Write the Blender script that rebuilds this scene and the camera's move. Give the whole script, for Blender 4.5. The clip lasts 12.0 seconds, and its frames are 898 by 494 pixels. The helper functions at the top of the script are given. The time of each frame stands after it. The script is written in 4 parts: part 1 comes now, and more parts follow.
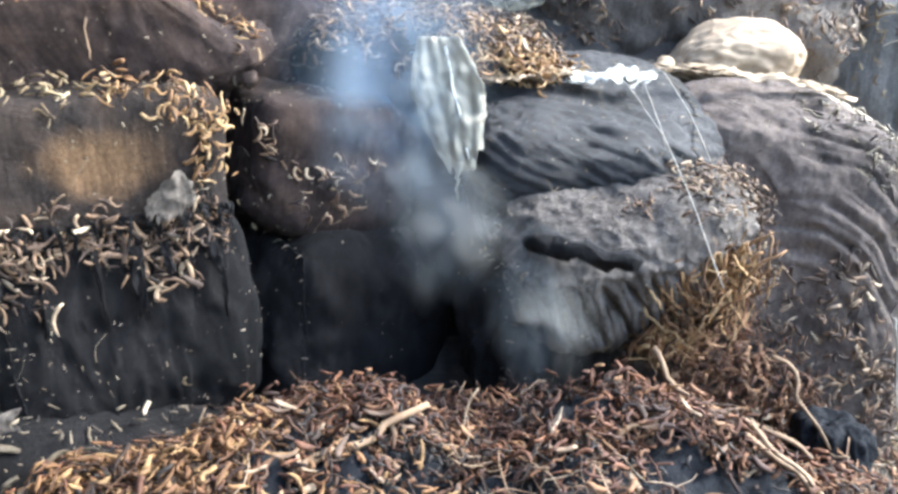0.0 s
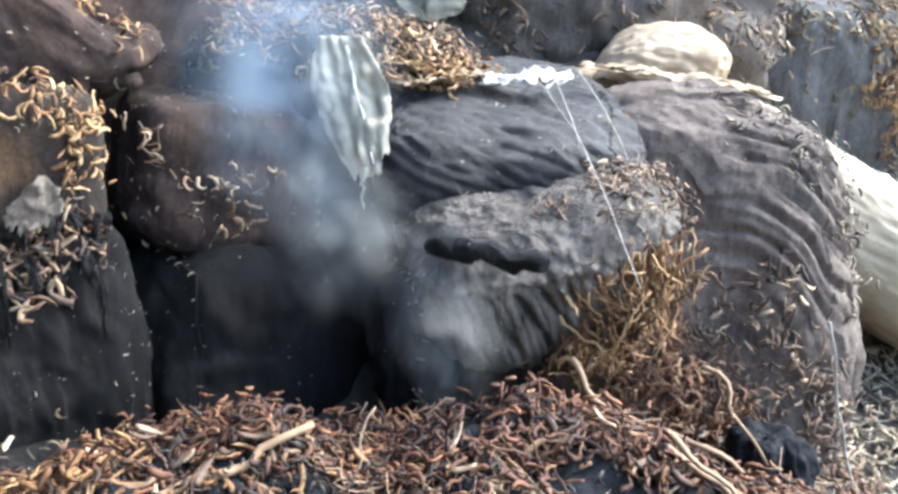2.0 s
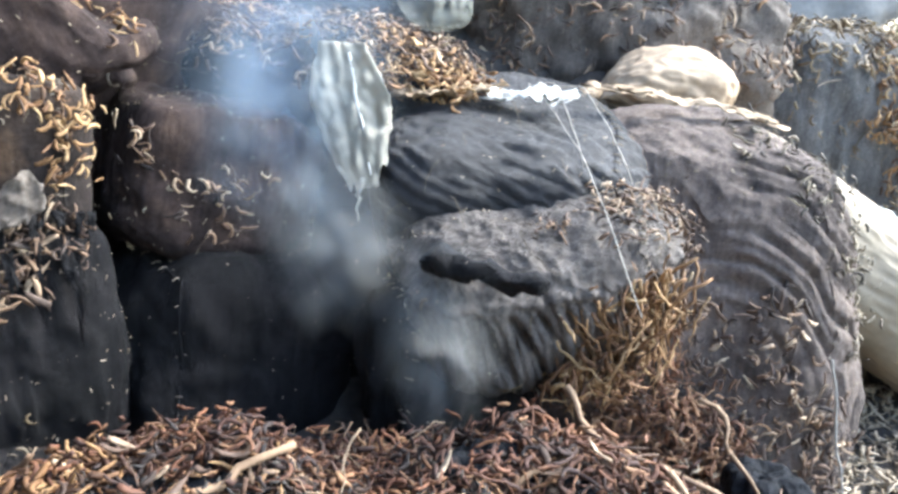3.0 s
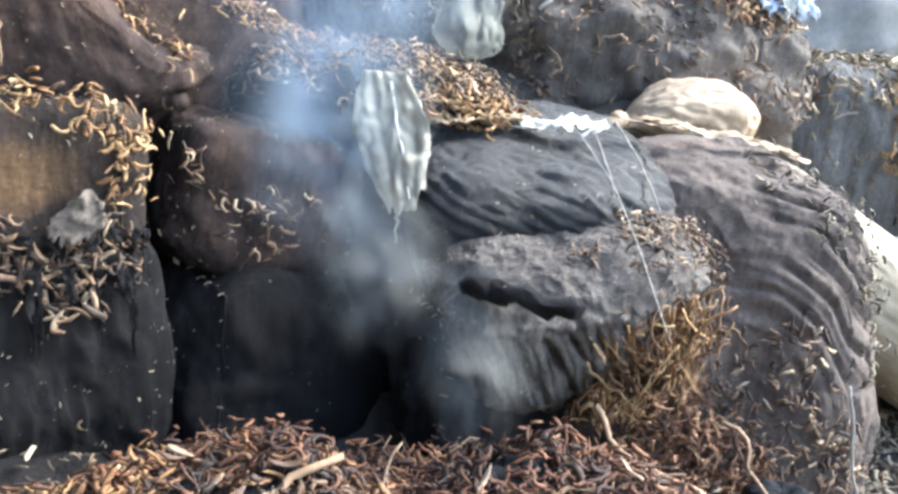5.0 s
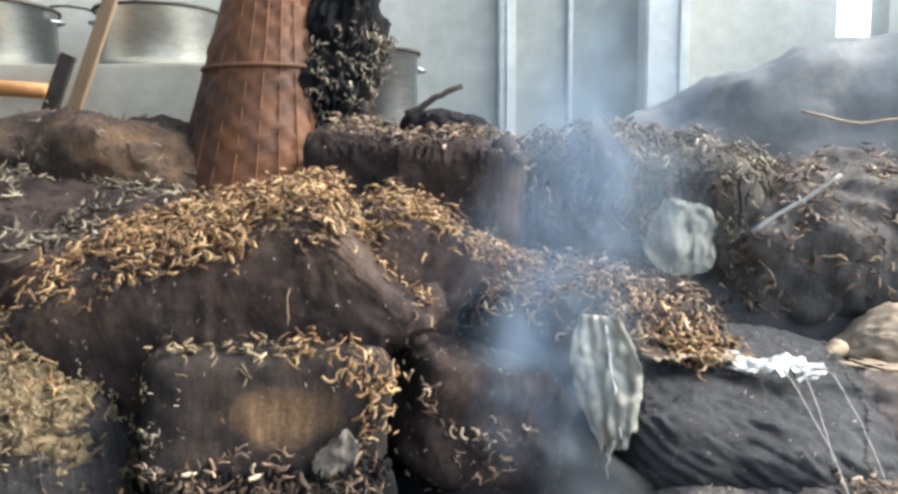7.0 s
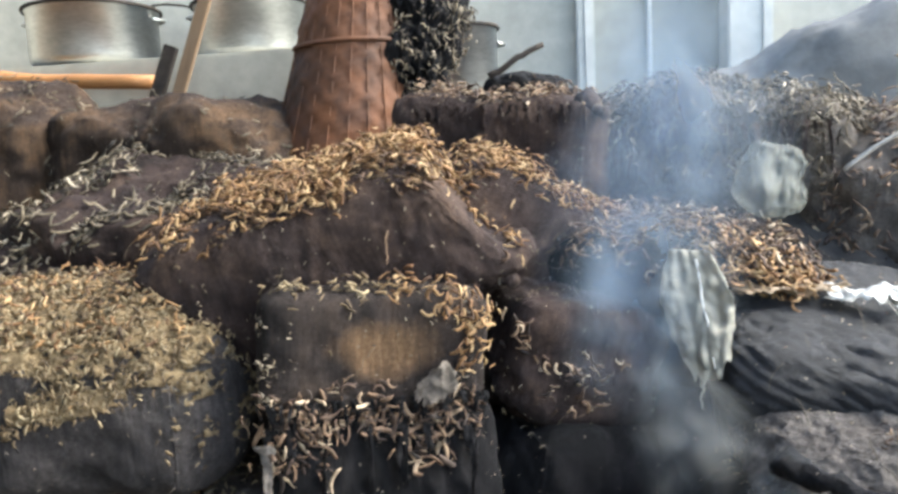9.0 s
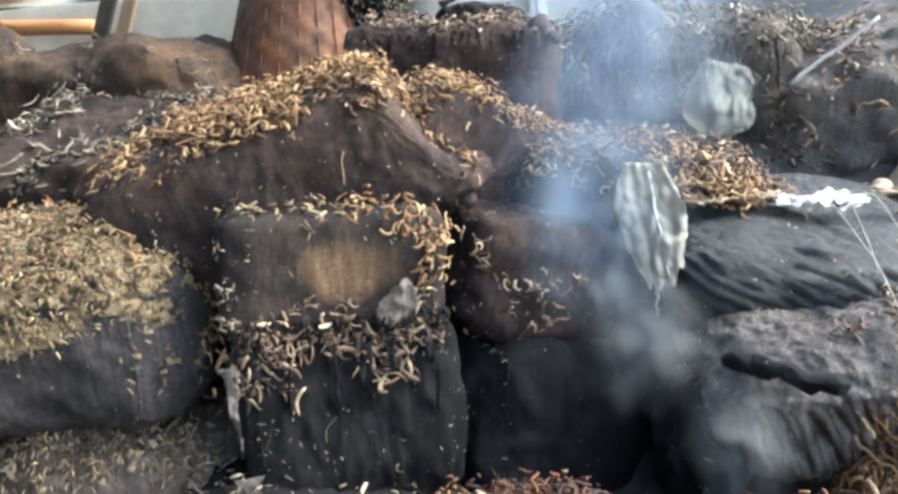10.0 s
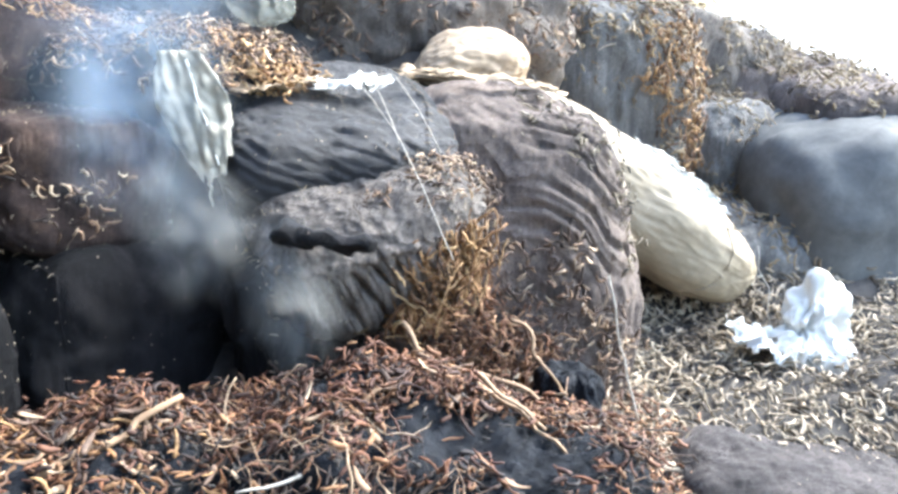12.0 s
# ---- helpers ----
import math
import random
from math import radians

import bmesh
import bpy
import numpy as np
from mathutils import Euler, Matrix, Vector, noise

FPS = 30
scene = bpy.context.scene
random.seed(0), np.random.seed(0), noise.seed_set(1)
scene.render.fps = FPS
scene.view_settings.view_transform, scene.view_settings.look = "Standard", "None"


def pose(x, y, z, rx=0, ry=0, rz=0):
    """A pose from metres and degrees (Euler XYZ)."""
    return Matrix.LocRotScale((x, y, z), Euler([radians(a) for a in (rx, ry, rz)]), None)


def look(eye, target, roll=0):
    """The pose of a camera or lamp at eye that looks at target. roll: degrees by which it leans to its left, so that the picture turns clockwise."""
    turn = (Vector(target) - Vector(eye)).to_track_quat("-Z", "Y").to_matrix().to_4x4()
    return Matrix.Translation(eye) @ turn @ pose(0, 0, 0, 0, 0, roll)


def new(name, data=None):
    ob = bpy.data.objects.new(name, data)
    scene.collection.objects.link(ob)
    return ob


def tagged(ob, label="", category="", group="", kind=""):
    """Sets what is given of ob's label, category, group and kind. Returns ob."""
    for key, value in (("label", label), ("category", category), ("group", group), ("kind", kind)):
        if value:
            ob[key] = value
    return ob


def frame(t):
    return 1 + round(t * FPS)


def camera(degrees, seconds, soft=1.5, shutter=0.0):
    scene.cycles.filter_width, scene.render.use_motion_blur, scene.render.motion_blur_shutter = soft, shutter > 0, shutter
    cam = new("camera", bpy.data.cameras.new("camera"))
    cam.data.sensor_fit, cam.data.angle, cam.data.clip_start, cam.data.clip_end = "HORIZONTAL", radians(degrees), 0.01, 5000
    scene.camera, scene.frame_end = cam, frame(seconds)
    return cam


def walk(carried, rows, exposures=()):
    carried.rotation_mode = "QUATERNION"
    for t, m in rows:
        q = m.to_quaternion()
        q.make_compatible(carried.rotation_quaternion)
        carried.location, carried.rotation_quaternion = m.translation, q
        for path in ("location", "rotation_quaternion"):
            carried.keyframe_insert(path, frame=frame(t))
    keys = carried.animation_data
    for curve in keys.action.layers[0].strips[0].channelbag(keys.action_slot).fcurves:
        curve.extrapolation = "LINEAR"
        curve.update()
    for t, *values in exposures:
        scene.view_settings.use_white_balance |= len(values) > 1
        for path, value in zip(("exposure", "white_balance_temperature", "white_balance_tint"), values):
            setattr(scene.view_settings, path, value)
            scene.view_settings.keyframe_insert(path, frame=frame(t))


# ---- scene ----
cam = camera(61.7, 12.0, soft=3.0)
EXPOSE = 2.1
METRES, EYE, TILT, LEAN, TURN = 1.8, 1.5, -19.0, 3.0, 0.0
ROWS = [
    (0.0, 0.0, 0.0, 0.0, 0.0, 0.0, -0.0),
    (0.5, 0.0142, 0.0134, 0.0036, 0.13, -0.19, -0.11),
    (1.0, 0.0418, 0.0403, 0.0056, 0.12, 0.05, -0.2),
    (1.5, 0.0719, 0.0419, -0.0154, -0.06, 2.12, 1.09),
    (2.0, 0.104, 0.0947, -0.0623, -2.16, 3.71, 1.44),
    (2.5, 0.1065, 0.1382, -0.0487, -2.99, 4.32, -0.84),
    (3.0, 0.0973, 0.1312, -0.0555, -3.08, 4.8, -1.22),
    (5.0, 0.0464, 0.0816, -0.0467, -2.86, 5.78, -2.51),
    (5.5, 0.0266, 0.0752, -0.0013, -2.94, 6.35, -4.55),
    (6.0, 0.0052, 0.0252, 0.0894, 0.43, 7.07, -4.96),
    (6.5, 0.0139, -0.0387, 0.1538, 5.86, 9.09, -5.69),
    (7.0, 0.0038, -0.0786, 0.1837, 11.52, 11.43, -6.64),
    (7.5, 0.0119, -0.1025, 0.1945, 12.16, 12.03, -6.63),
    (9.5, 0.0075, -0.1081, 0.02, 18.97, 9.78, -5.72),
    (10.0, 0.0142, -0.1034, -0.0128, 15.22, 8.21, -3.52),
    (10.5, 0.0256, -0.1014, -0.0469, 10.7, 6.08, -2.72),
    (11.0, 0.0373, -0.1101, -0.0666, 3.51, 3.14, -0.3),
    (11.5, 0.0731, -0.1168, -0.0721, -5.57, 1.97, 2.74),
    (12.0, 0.1162, -0.1052, -0.0638, -12.91, 1.26, 5.63),
]
walk(cam, [(t, pose(0, 0, EYE, TILT, LEAN, TURN) @ pose(METRES * x, METRES * y, METRES * z, 90 + pitch, roll, yaw)) for t, x, y, z, yaw, pitch, roll in ROWS],
     exposures=[(0.0, EXPOSE + 0.95, 5750, 3), (5.5, EXPOSE + 0.9, 5850, 3), (6.5, EXPOSE + 0.45, 6200, 3), (7.5, EXPOSE + 0.33, 6200, 3), (8.5, EXPOSE + 0.35, 6200, 3), (10.0, EXPOSE + 0.7, 5900, 3), (11.0, EXPOSE + 1.05, 5750, 3), (12.0, EXPOSE + 1.25, 5850, 3)])


# ---- world, sun, exposure ----
world = bpy.data.worlds.new("sky")
scene.world = world
world.use_nodes = True
SUN_EL, SUN_AZ = 42.0, 80.0      # degrees; azimuth from +y towards +x
_nt = world.node_tree
_sky = _nt.nodes.new("ShaderNodeTexSky")
_sky.sky_type, _sky.sun_disc = "NISHITA", False
_sky.sun_elevation, _sky.sun_rotation = radians(SUN_EL), radians(SUN_AZ)
_sky.air_density, _sky.dust_density = 1.0, 2.5
_nt.links.new(_sky.outputs[0], _nt.nodes["Background"].inputs[0])
_nt.nodes["Background"].inputs[1].default_value = 0.15
_sd = bpy.data.lights.new("sun", "SUN")
_sd.energy, _sd.angle, _sd.color = 1.15, radians(24), (1.0, 0.94, 0.86)
_sun = new("sun", _sd)
_to = Vector((math.sin(radians(SUN_AZ)) * math.cos(radians(SUN_EL)), math.cos(radians(SUN_AZ)) * math.cos(radians(SUN_EL)), math.sin(radians(SUN_EL))))
_sun.matrix_world = look(_to * 20, (0, 0, 0))


# ---- materials ----
def nodes_of(name):
    m = bpy.data.materials.new(name)
    m.use_nodes = True
    t = m.node_tree
    return m, t, t.nodes["Principled BSDF"]


def link(t, a, b):
    t.links.new(a, b)


def coords(t, scale=(1, 1, 1), kind="Object"):
    c, m = t.nodes.new("ShaderNodeTexCoord"), t.nodes.new("ShaderNodeMapping")
    m.inputs["Scale"].default_value = scale
    link(t, c.outputs[kind], m.inputs[0])
    return m.outputs[0]


def noise_tex(t, vec, scale, detail=5.0, rough=0.6, distort=0.0):
    n = t.nodes.new("ShaderNodeTexNoise")
    n.inputs["Scale"].default_value, n.inputs["Detail"].default_value = scale, detail
    n.inputs["Roughness"].default_value, n.inputs["Distortion"].default_value = rough, distort
    link(t, vec, n.inputs["Vector"])
    return n.outputs[0]


def ramp(t, fac, stops):
    r = t.nodes.new("ShaderNodeValToRGB")
    e = r.color_ramp.elements
    while len(e) < len(stops):
        e.new(0.5)
    for el, (p, c) in zip(e, stops):
        el.position, el.color = p, (*c, 1)
    link(t, fac, r.inputs[0])
    return r.outputs[0]


def mix(t, fac, a, b, blend="MIX"):
    m = t.nodes.new("ShaderNodeMix")
    m.data_type, m.blend_type = "RGBA", blend
    for s, v in ((m.inputs["Factor"], fac), (m.inputs["A"], a), (m.inputs["B"], b)):
        if isinstance(v, (int, float)):
            s.default_value = v
        elif isinstance(v, tuple):
            s.default_value = (*v, 1)
        else:
            link(t, v, s)
    return m.outputs["Result"]


def calc(t, op, a, b=0.0):
    m = t.nodes.new("ShaderNodeMath")
    m.operation = op
    for s, v in zip(m.inputs, (a, b)):
        if isinstance(v, (int, float)):
            s.default_value = v
        else:
            link(t, v, s)
    return m.outputs[0]


def bump(t, height, bsdf, strength=0.5, dist=0.01):
    b = t.nodes.new("ShaderNodeBump")
    b.inputs["Strength"].default_value, b.inputs["Distance"].default_value = strength, dist
    link(t, height, b.inputs["Height"])
    link(t, b.outputs[0], bsdf.inputs["Normal"])


def wave(t, vec, scale, direction="X", distort=1.5):
    w = t.nodes.new("ShaderNodeTexWave")
    w.bands_direction = direction
    w.inputs["Scale"].default_value, w.inputs["Distortion"].default_value = scale, distort
    w.inputs["Detail"].default_value, w.inputs["Detail Scale"].default_value = 2, 2
    link(t, vec, w.inputs["Vector"])
    return w.outputs["Fac"]


def cloth(name, dark, mid, light, soot=0.5, weave=150.0, rough=0.9, sheen=0.0, gloss=0.25, speck=True, stain=None):
    """Sooty woven sacking: stained patches, weave relief, pale specks of ash."""
    m, t, b = nodes_of(name)
    v = coords(t)
    big = noise_tex(t, v, 3.2, 6, 0.62, 0.4)
    col = ramp(t, big, [(0.32, dark), (soot, mid), (0.78, light)])
    if stain:
        (sx, sy, sz), reach, tone = stain
        mp = t.nodes.new("ShaderNodeMapping")
        mp.inputs["Location"].default_value = (-sx / reach, -sy / reach, -sz / (reach * 0.6))
        mp.inputs["Scale"].default_value = (1 / reach, 1 / reach, 1 / (reach * 0.6))
        link(t, v, mp.inputs[0])
        ln = t.nodes.new("ShaderNodeVectorMath")
        ln.operation = "LENGTH"
        link(t, mp.outputs[0], ln.inputs[0])
        edge = calc(t, "ADD", ln.outputs["Value"], calc(t, "MULTIPLY", noise_tex(t, v, 9, 4, 0.6), 0.9))
        col = mix(t, ramp(t, calc(t, "MULTIPLY", edge, 0.6), [(0.5, (0.9, 0.9, 0.9)), (0.85, (0, 0, 0))]), col, tone)
    streak = noise_tex(t, coords(t, (26, 26, 2.2)), 1.6, 4, 0.7)
    col = mix(t, 0.55, col, ramp(t, streak, [(0.3, (0.25, 0.24, 0.25)), (0.7, (1.25, 1.2, 1.15))]), "MULTIPLY")
    grain = noise_tex(t, v, 90, 3, 0.7)
    col = mix(t, 0.5, col, ramp(t, grain, [(0.3, (0.45, 0.45, 0.45)), (0.7, (1.4, 1.4, 1.4))]), "MULTIPLY")
    if speck:
        dots = noise_tex(t, v, 42, 2, 0.5)
        col = mix(t, ramp(t, dots, [(0.715, (0, 0, 0)), (0.75, (0.75, 0.75, 0.75))]), col, (0.3, 0.25, 0.19))
    link(t, col, b.inputs["Base Color"])
    wv = calc(t, "MULTIPLY", wave(t, v, weave, "X"), wave(t, v, weave, "Z"))
    h = calc(t, "ADD", calc(t, "MULTIPLY", wv, 0.35), calc(t, "MULTIPLY", grain, 0.5))
    h = calc(t, "ADD", h, calc(t, "MULTIPLY", noise_tex(t, v, 22, 4, 0.6), 1.4))
    h = calc(t, "ADD", h, calc(t, "MULTIPLY", noise_tex(t, coords(t, (20, 20, 3)), 1.3, 4, 0.65, 0.6), 1.6))
    bump(t, h, b, 0.85, 0.01)
    b.inputs["Roughness"].default_value = rough
    b.inputs["Specular IOR Level"].default_value = gloss
    return m


def pod_mat(name, stops, rough=0.75):
    m, t, b = nodes_of(name)
    g, o = t.nodes.new("ShaderNodeNewGeometry"), t.nodes.new("ShaderNodeObjectInfo")
    f = calc(t, "FRACT", calc(t, "ADD", g.outputs["Random Per Island"], o.outputs["Random"]))
    col = ramp(t, f, stops)
    v = coords(t)
    n = noise_tex(t, v, 70, 4, 0.6)
    col = mix(t, 0.6, col, ramp(t, n, [(0.3, (0.4, 0.34, 0.3)), (0.65, (1.2, 1.2, 1.2))]), "MULTIPLY")
    area = noise_tex(t, v, 5.5, 3, 0.6)
    col = mix(t, 0.7, col, ramp(t, area, [(0.34, (0.3, 0.26, 0.24)), (0.55, (1.05, 1.05, 1.05))]), "MULTIPLY")
    link(t, col, b.inputs["Base Color"])
    bump(t, noise_tex(t, v, 160, 3), b, 0.4, 0.003)
    b.inputs["Roughness"].default_value = rough
    return m


def plain(name, a, c, scale=8.0, rough=0.6, metal=0.0, bumps=0.3, stretch=(1, 1, 1)):
    m, t, b = nodes_of(name)
    v = coords(t, stretch)
    n = noise_tex(t, v, scale, 6, 0.65, 0.3)
    fine = noise_tex(t, v, scale * 9, 3, 0.6)
    col = ramp(t, n, [(0.3, a), (0.7, c)])
    col = mix(t, 0.35, col, ramp(t, fine, [(0.3, (0.6, 0.6, 0.6)), (0.7, (1.2, 1.2, 1.2))]), "MULTIPLY")
    link(t, col, b.inputs["Base Color"])
    bump(t, calc(t, "ADD", n, calc(t, "MULTIPLY", fine, 0.4)), b, bumps, 0.01)
    b.inputs["Roughness"].default_value, b.inputs["Metallic"].default_value = rough, metal
    return m


def film_plastic(name, tint, alpha, rough=0.25):
    """Thin cloudy plastic sheet: part clear, part milky and glossy."""
    m, t, b = nodes_of(name)
    v = coords(t)
    n = noise_tex(t, v, 5, 3, 0.5, 0.6)
    link(t, mix(t, n, tint, tuple(0.75 * x for x in tint)), b.inputs["Base Color"])
    link(t, ramp(t, n, [(0.25, (alpha,) * 3), (0.7, (min(1, alpha + 0.3),) * 3)]), b.inputs["Alpha"])
    b.inputs["Roughness"].default_value = rough
    b.inputs["Specular IOR Level"].default_value = 0.15
    bump(t, noise_tex(t, coords(t, (1, 1, 0.3)), 30, 4, 0.6, 1.0), b, 0.1, 0.01)
    return m


SACK_BROWN = cloth("sooty_brown_sacking", (0.018, 0.013, 0.013), (0.06, 0.042, 0.038), (0.13, 0.085, 0.06))
SACK_TAN = cloth("scorched_tan_sacking", (0.024, 0.018, 0.016), (0.075, 0.052, 0.04), (0.25, 0.15, 0.078), 0.5)
SACK_PATCH = cloth("sooty_sacking_with_tan_patch", (0.018, 0.015, 0.014), (0.045, 0.035, 0.032), (0.1, 0.07, 0.05), 0.5, stain=((0.03, -0.26, 0.02), 0.2, (0.25, 0.155, 0.085)))
SACK_BLACK = cloth("charred_black_sacking", (0.007, 0.007, 0.008), (0.014, 0.013, 0.015), (0.035, 0.032, 0.032), 0.55)
SACK_DARK = cloth("dark_wet_sacking", (0.01, 0.01, 0.012), (0.02, 0.02, 0.024), (0.045, 0.044, 0.05), 0.5, gloss=0.5, rough=0.6)
SACK_GREY = cloth("ash_grey_sacking", (0.06, 0.053, 0.048), (0.15, 0.132, 0.12), (0.27, 0.24, 0.21), 0.5, 90)
SACK_DRAPE = cloth("draped_brown_sacking", (0.06, 0.05, 0.046), (0.17, 0.138, 0.122), (0.29, 0.235, 0.2), 0.5)
# Dark sacking with the bright haze of the right side painted into its colour.
SACK_HAZED_DARK = cloth("ash_dusted_dark_sacking", (0.11, 0.107, 0.103), (0.18, 0.176, 0.17), (0.26, 0.252, 0.24), 0.5)
# Brown lightened to imitate haze on far sacks; also colours the pale lining scrap.
SACK_HAZED_PALE = cloth("ash_dusted_brown_sacking", (0.08, 0.069, 0.061), (0.17, 0.148, 0.13), (0.27, 0.23, 0.19), 0.5)
SACK_SLATE = cloth("dull_slate_sacking", (0.04, 0.036, 0.036), (0.085, 0.076, 0.075), (0.15, 0.135, 0.128), 0.5)
SACK_CREAM = plain("cream_woven_plastic", (0.19, 0.15, 0.095), (0.29, 0.232, 0.155), 3.0, 0.6, 0, 0.25)
ASH = plain("ash_and_char", (0.012, 0.011, 0.011), (0.07, 0.06, 0.052), 6, 0.95, 0, 0.9)
CHAR = plain("blue_black_char", (0.003, 0.0035, 0.005), (0.013, 0.015, 0.02), 26, 0.7, 0, 1.0)
CHAR.node_tree.nodes["Principled BSDF"].inputs["Specular IOR Level"].default_value = 0.12
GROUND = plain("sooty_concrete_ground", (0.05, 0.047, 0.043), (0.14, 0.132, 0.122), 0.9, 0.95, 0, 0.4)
# Beyond the sooty part the base pales with distance, imitating overexposed sunlit concrete.
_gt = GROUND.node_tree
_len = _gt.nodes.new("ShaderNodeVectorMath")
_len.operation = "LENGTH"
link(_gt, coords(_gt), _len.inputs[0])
_far_glare = ramp(_gt, calc(_gt, "ADD", calc(_gt, "MULTIPLY", _len.outputs["Value"], 0.06), calc(_gt, "MULTIPLY", noise_tex(_gt, coords(_gt), 0.5, 4), 0.2)), [(0.42, (0, 0, 0)), (0.62, (1, 1, 1))])
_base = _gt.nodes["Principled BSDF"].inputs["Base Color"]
link(_gt, mix(_gt, _far_glare, _base.links[0].from_socket, (0.46, 0.45, 0.43)), _base)
POD_GOLD = pod_mat("golden_dry_pods", [(0.0, (0.04, 0.022, 0.012)), (0.3, (0.17, 0.085, 0.034)), (0.65, (0.32, 0.185, 0.078)), (1.0, (0.44, 0.31, 0.16))])
POD_CREAM = pod_mat("cream_dry_pods", [(0.0, (0.06, 0.04, 0.021)), (0.4, (0.18, 0.126, 0.065)), (1.0, (0.35, 0.28, 0.168))], 0.7)
POD_BROWN = pod_mat("brown_scorched_pods", [(0.0, (0.025, 0.018, 0.015)), (0.4, (0.11, 0.068, 0.045)), (0.75, (0.25, 0.16, 0.095)), (1.0, (0.46, 0.37, 0.26))])
POD_ASH = pod_mat("ashy_grey_pods", [(0.0, (0.03, 0.025, 0.02)), (0.5, (0.13, 0.105, 0.07)), (0.85, (0.25, 0.205, 0.14)), (1.0, (0.44, 0.38, 0.29))], 0.75)
POD_MIX = pod_mat("red_brown_pods", [(0.0, (0.011, 0.006, 0.005)), (0.4, (0.06, 0.021, 0.01)), (0.8, (0.14, 0.056, 0.023)), (1.0, (0.24, 0.135, 0.065))])
POD_AMBER = pod_mat("amber_scorched_pods", [(0.0, (0.016, 0.009, 0.006)), (0.35, (0.085, 0.036, 0.012)), (0.7, (0.18, 0.09, 0.032)), (1.0, (0.29, 0.18, 0.078))])
POD_PALE = pod_mat("pale_grey_pods", [(0.0, (0.06, 0.047, 0.034)), (0.5, (0.25, 0.2, 0.135)), (1.0, (0.52, 0.44, 0.33))], 0.8)
POD_RUST = pod_mat("rust_orange_pods", [(0.0, (0.045, 0.022, 0.016)), (0.5, (0.2, 0.095, 0.05)), (1.0, (0.4, 0.24, 0.13))])
PLASTIC = film_plastic("cloudy_plastic", (0.42, 0.39, 0.32), 0.45, 0.55)
PLASTIC_CLEAR = film_plastic("clear_plastic", (0.36, 0.36, 0.31), 0.14, 0.6)
PLASTIC_WHITE = film_plastic("white_plastic", (0.66, 0.645, 0.6), 0.9, 0.5)
PAPER = plain("scorched_cream_paper", (0.24, 0.165, 0.1), (0.38, 0.285, 0.185), 9, 0.7, 0, 0.1)
WALL = plain("limewashed_plaster", (0.36, 0.345, 0.29), (0.5, 0.48, 0.41), 0.9, 0.9, 0, 0.25)
SHADE_ROOF = plain("sooty_roof_sheet", (0.05, 0.048, 0.045), (0.12, 0.115, 0.108), 1.5, 0.9, 0, 0.3)
PILLAR = plain("pale_painted_plaster", (0.55, 0.53, 0.47), (0.7, 0.68, 0.61), 1.6, 0.85, 0, 0.2)
WOOD = plain("weathered_wood", (0.16, 0.1, 0.06), (0.34, 0.23, 0.14), 5, 0.8, 0, 0.5, (1, 1, 0.15))
WOOD_ORANGE = plain("orange_pole_wood", (0.28, 0.12, 0.04), (0.45, 0.22, 0.08), 4, 0.6, 0, 0.4, (0.2, 1, 1))
WOOD_BURNT = plain("burnt_wood", (0.012, 0.01, 0.009), (0.06, 0.045, 0.035), 12, 0.9, 0, 0.8)
ALU = plain("dull_aluminium", (0.42, 0.43, 0.42), (0.62, 0.63, 0.61), 2.2, 0.38, 1.0, 0.15, (1, 1, 3))
TWINE = plain("pale_twine", (0.3, 0.27, 0.23), (0.52, 0.48, 0.42), 40, 0.7, 0, 0.3)
TWINE_DARK = plain("sooty_twine", (0.1, 0.08, 0.06), (0.24, 0.2, 0.15), 40, 0.8, 0, 0.3)
TARP = plain("grey_tarpaulin", (0.07, 0.07, 0.069), (0.13, 0.128, 0.122), 2.5, 0.85, 0, 0.4)
TARP.node_tree.nodes["Principled BSDF"].inputs["Specular IOR Level"].default_value = 0.1
# Lighter copy of the tarpaulin; the paleness stands in for haze before it.
TARP_HAZED = plain("dusty_pale_tarpaulin", (0.12, 0.119, 0.114), (0.2, 0.197, 0.19), 2.5, 0.85, 0, 0.4)
CANE = plain("scorched_cane", (0.014, 0.008, 0.006), (0.21, 0.08, 0.029), 2.6, 0.7, 0, 0.4)
HUSK = plain("cream_husk_crust", (0.13, 0.085, 0.04), (0.32, 0.235, 0.13), 40, 0.9, 0, 1.0)
POD_BED = plain("crushed_pod_bed", (0.04, 0.025, 0.015), (0.2, 0.125, 0.065), 34, 0.9, 0, 1.0)
POD_BED_DARK = plain("scorched_pod_bed", (0.015, 0.011, 0.009), (0.1, 0.06, 0.035), 30, 0.9, 0, 1.0)
STRIPE_BLUE = plain("blue_striped_plastic", (0.26, 0.33, 0.44), (0.58, 0.6, 0.63), 30, 0.5, 0, 0.2, (1, 1, 0.05))


# ---- mesh helpers ----
def mesh_object(name, verts, faces, mat, smooth=True):
    me = bpy.data.meshes.new(name)
    me.from_pydata([tuple(v) for v in verts], [], [tuple(f) for f in faces])
    me.materials.append(mat)
    if smooth:
        me.polygons.foreach_set("use_smooth", [True] * len(me.polygons))
    me.update()
    return new(name, me)


def child(ob, parent):
    ob.parent = parent
    return ob


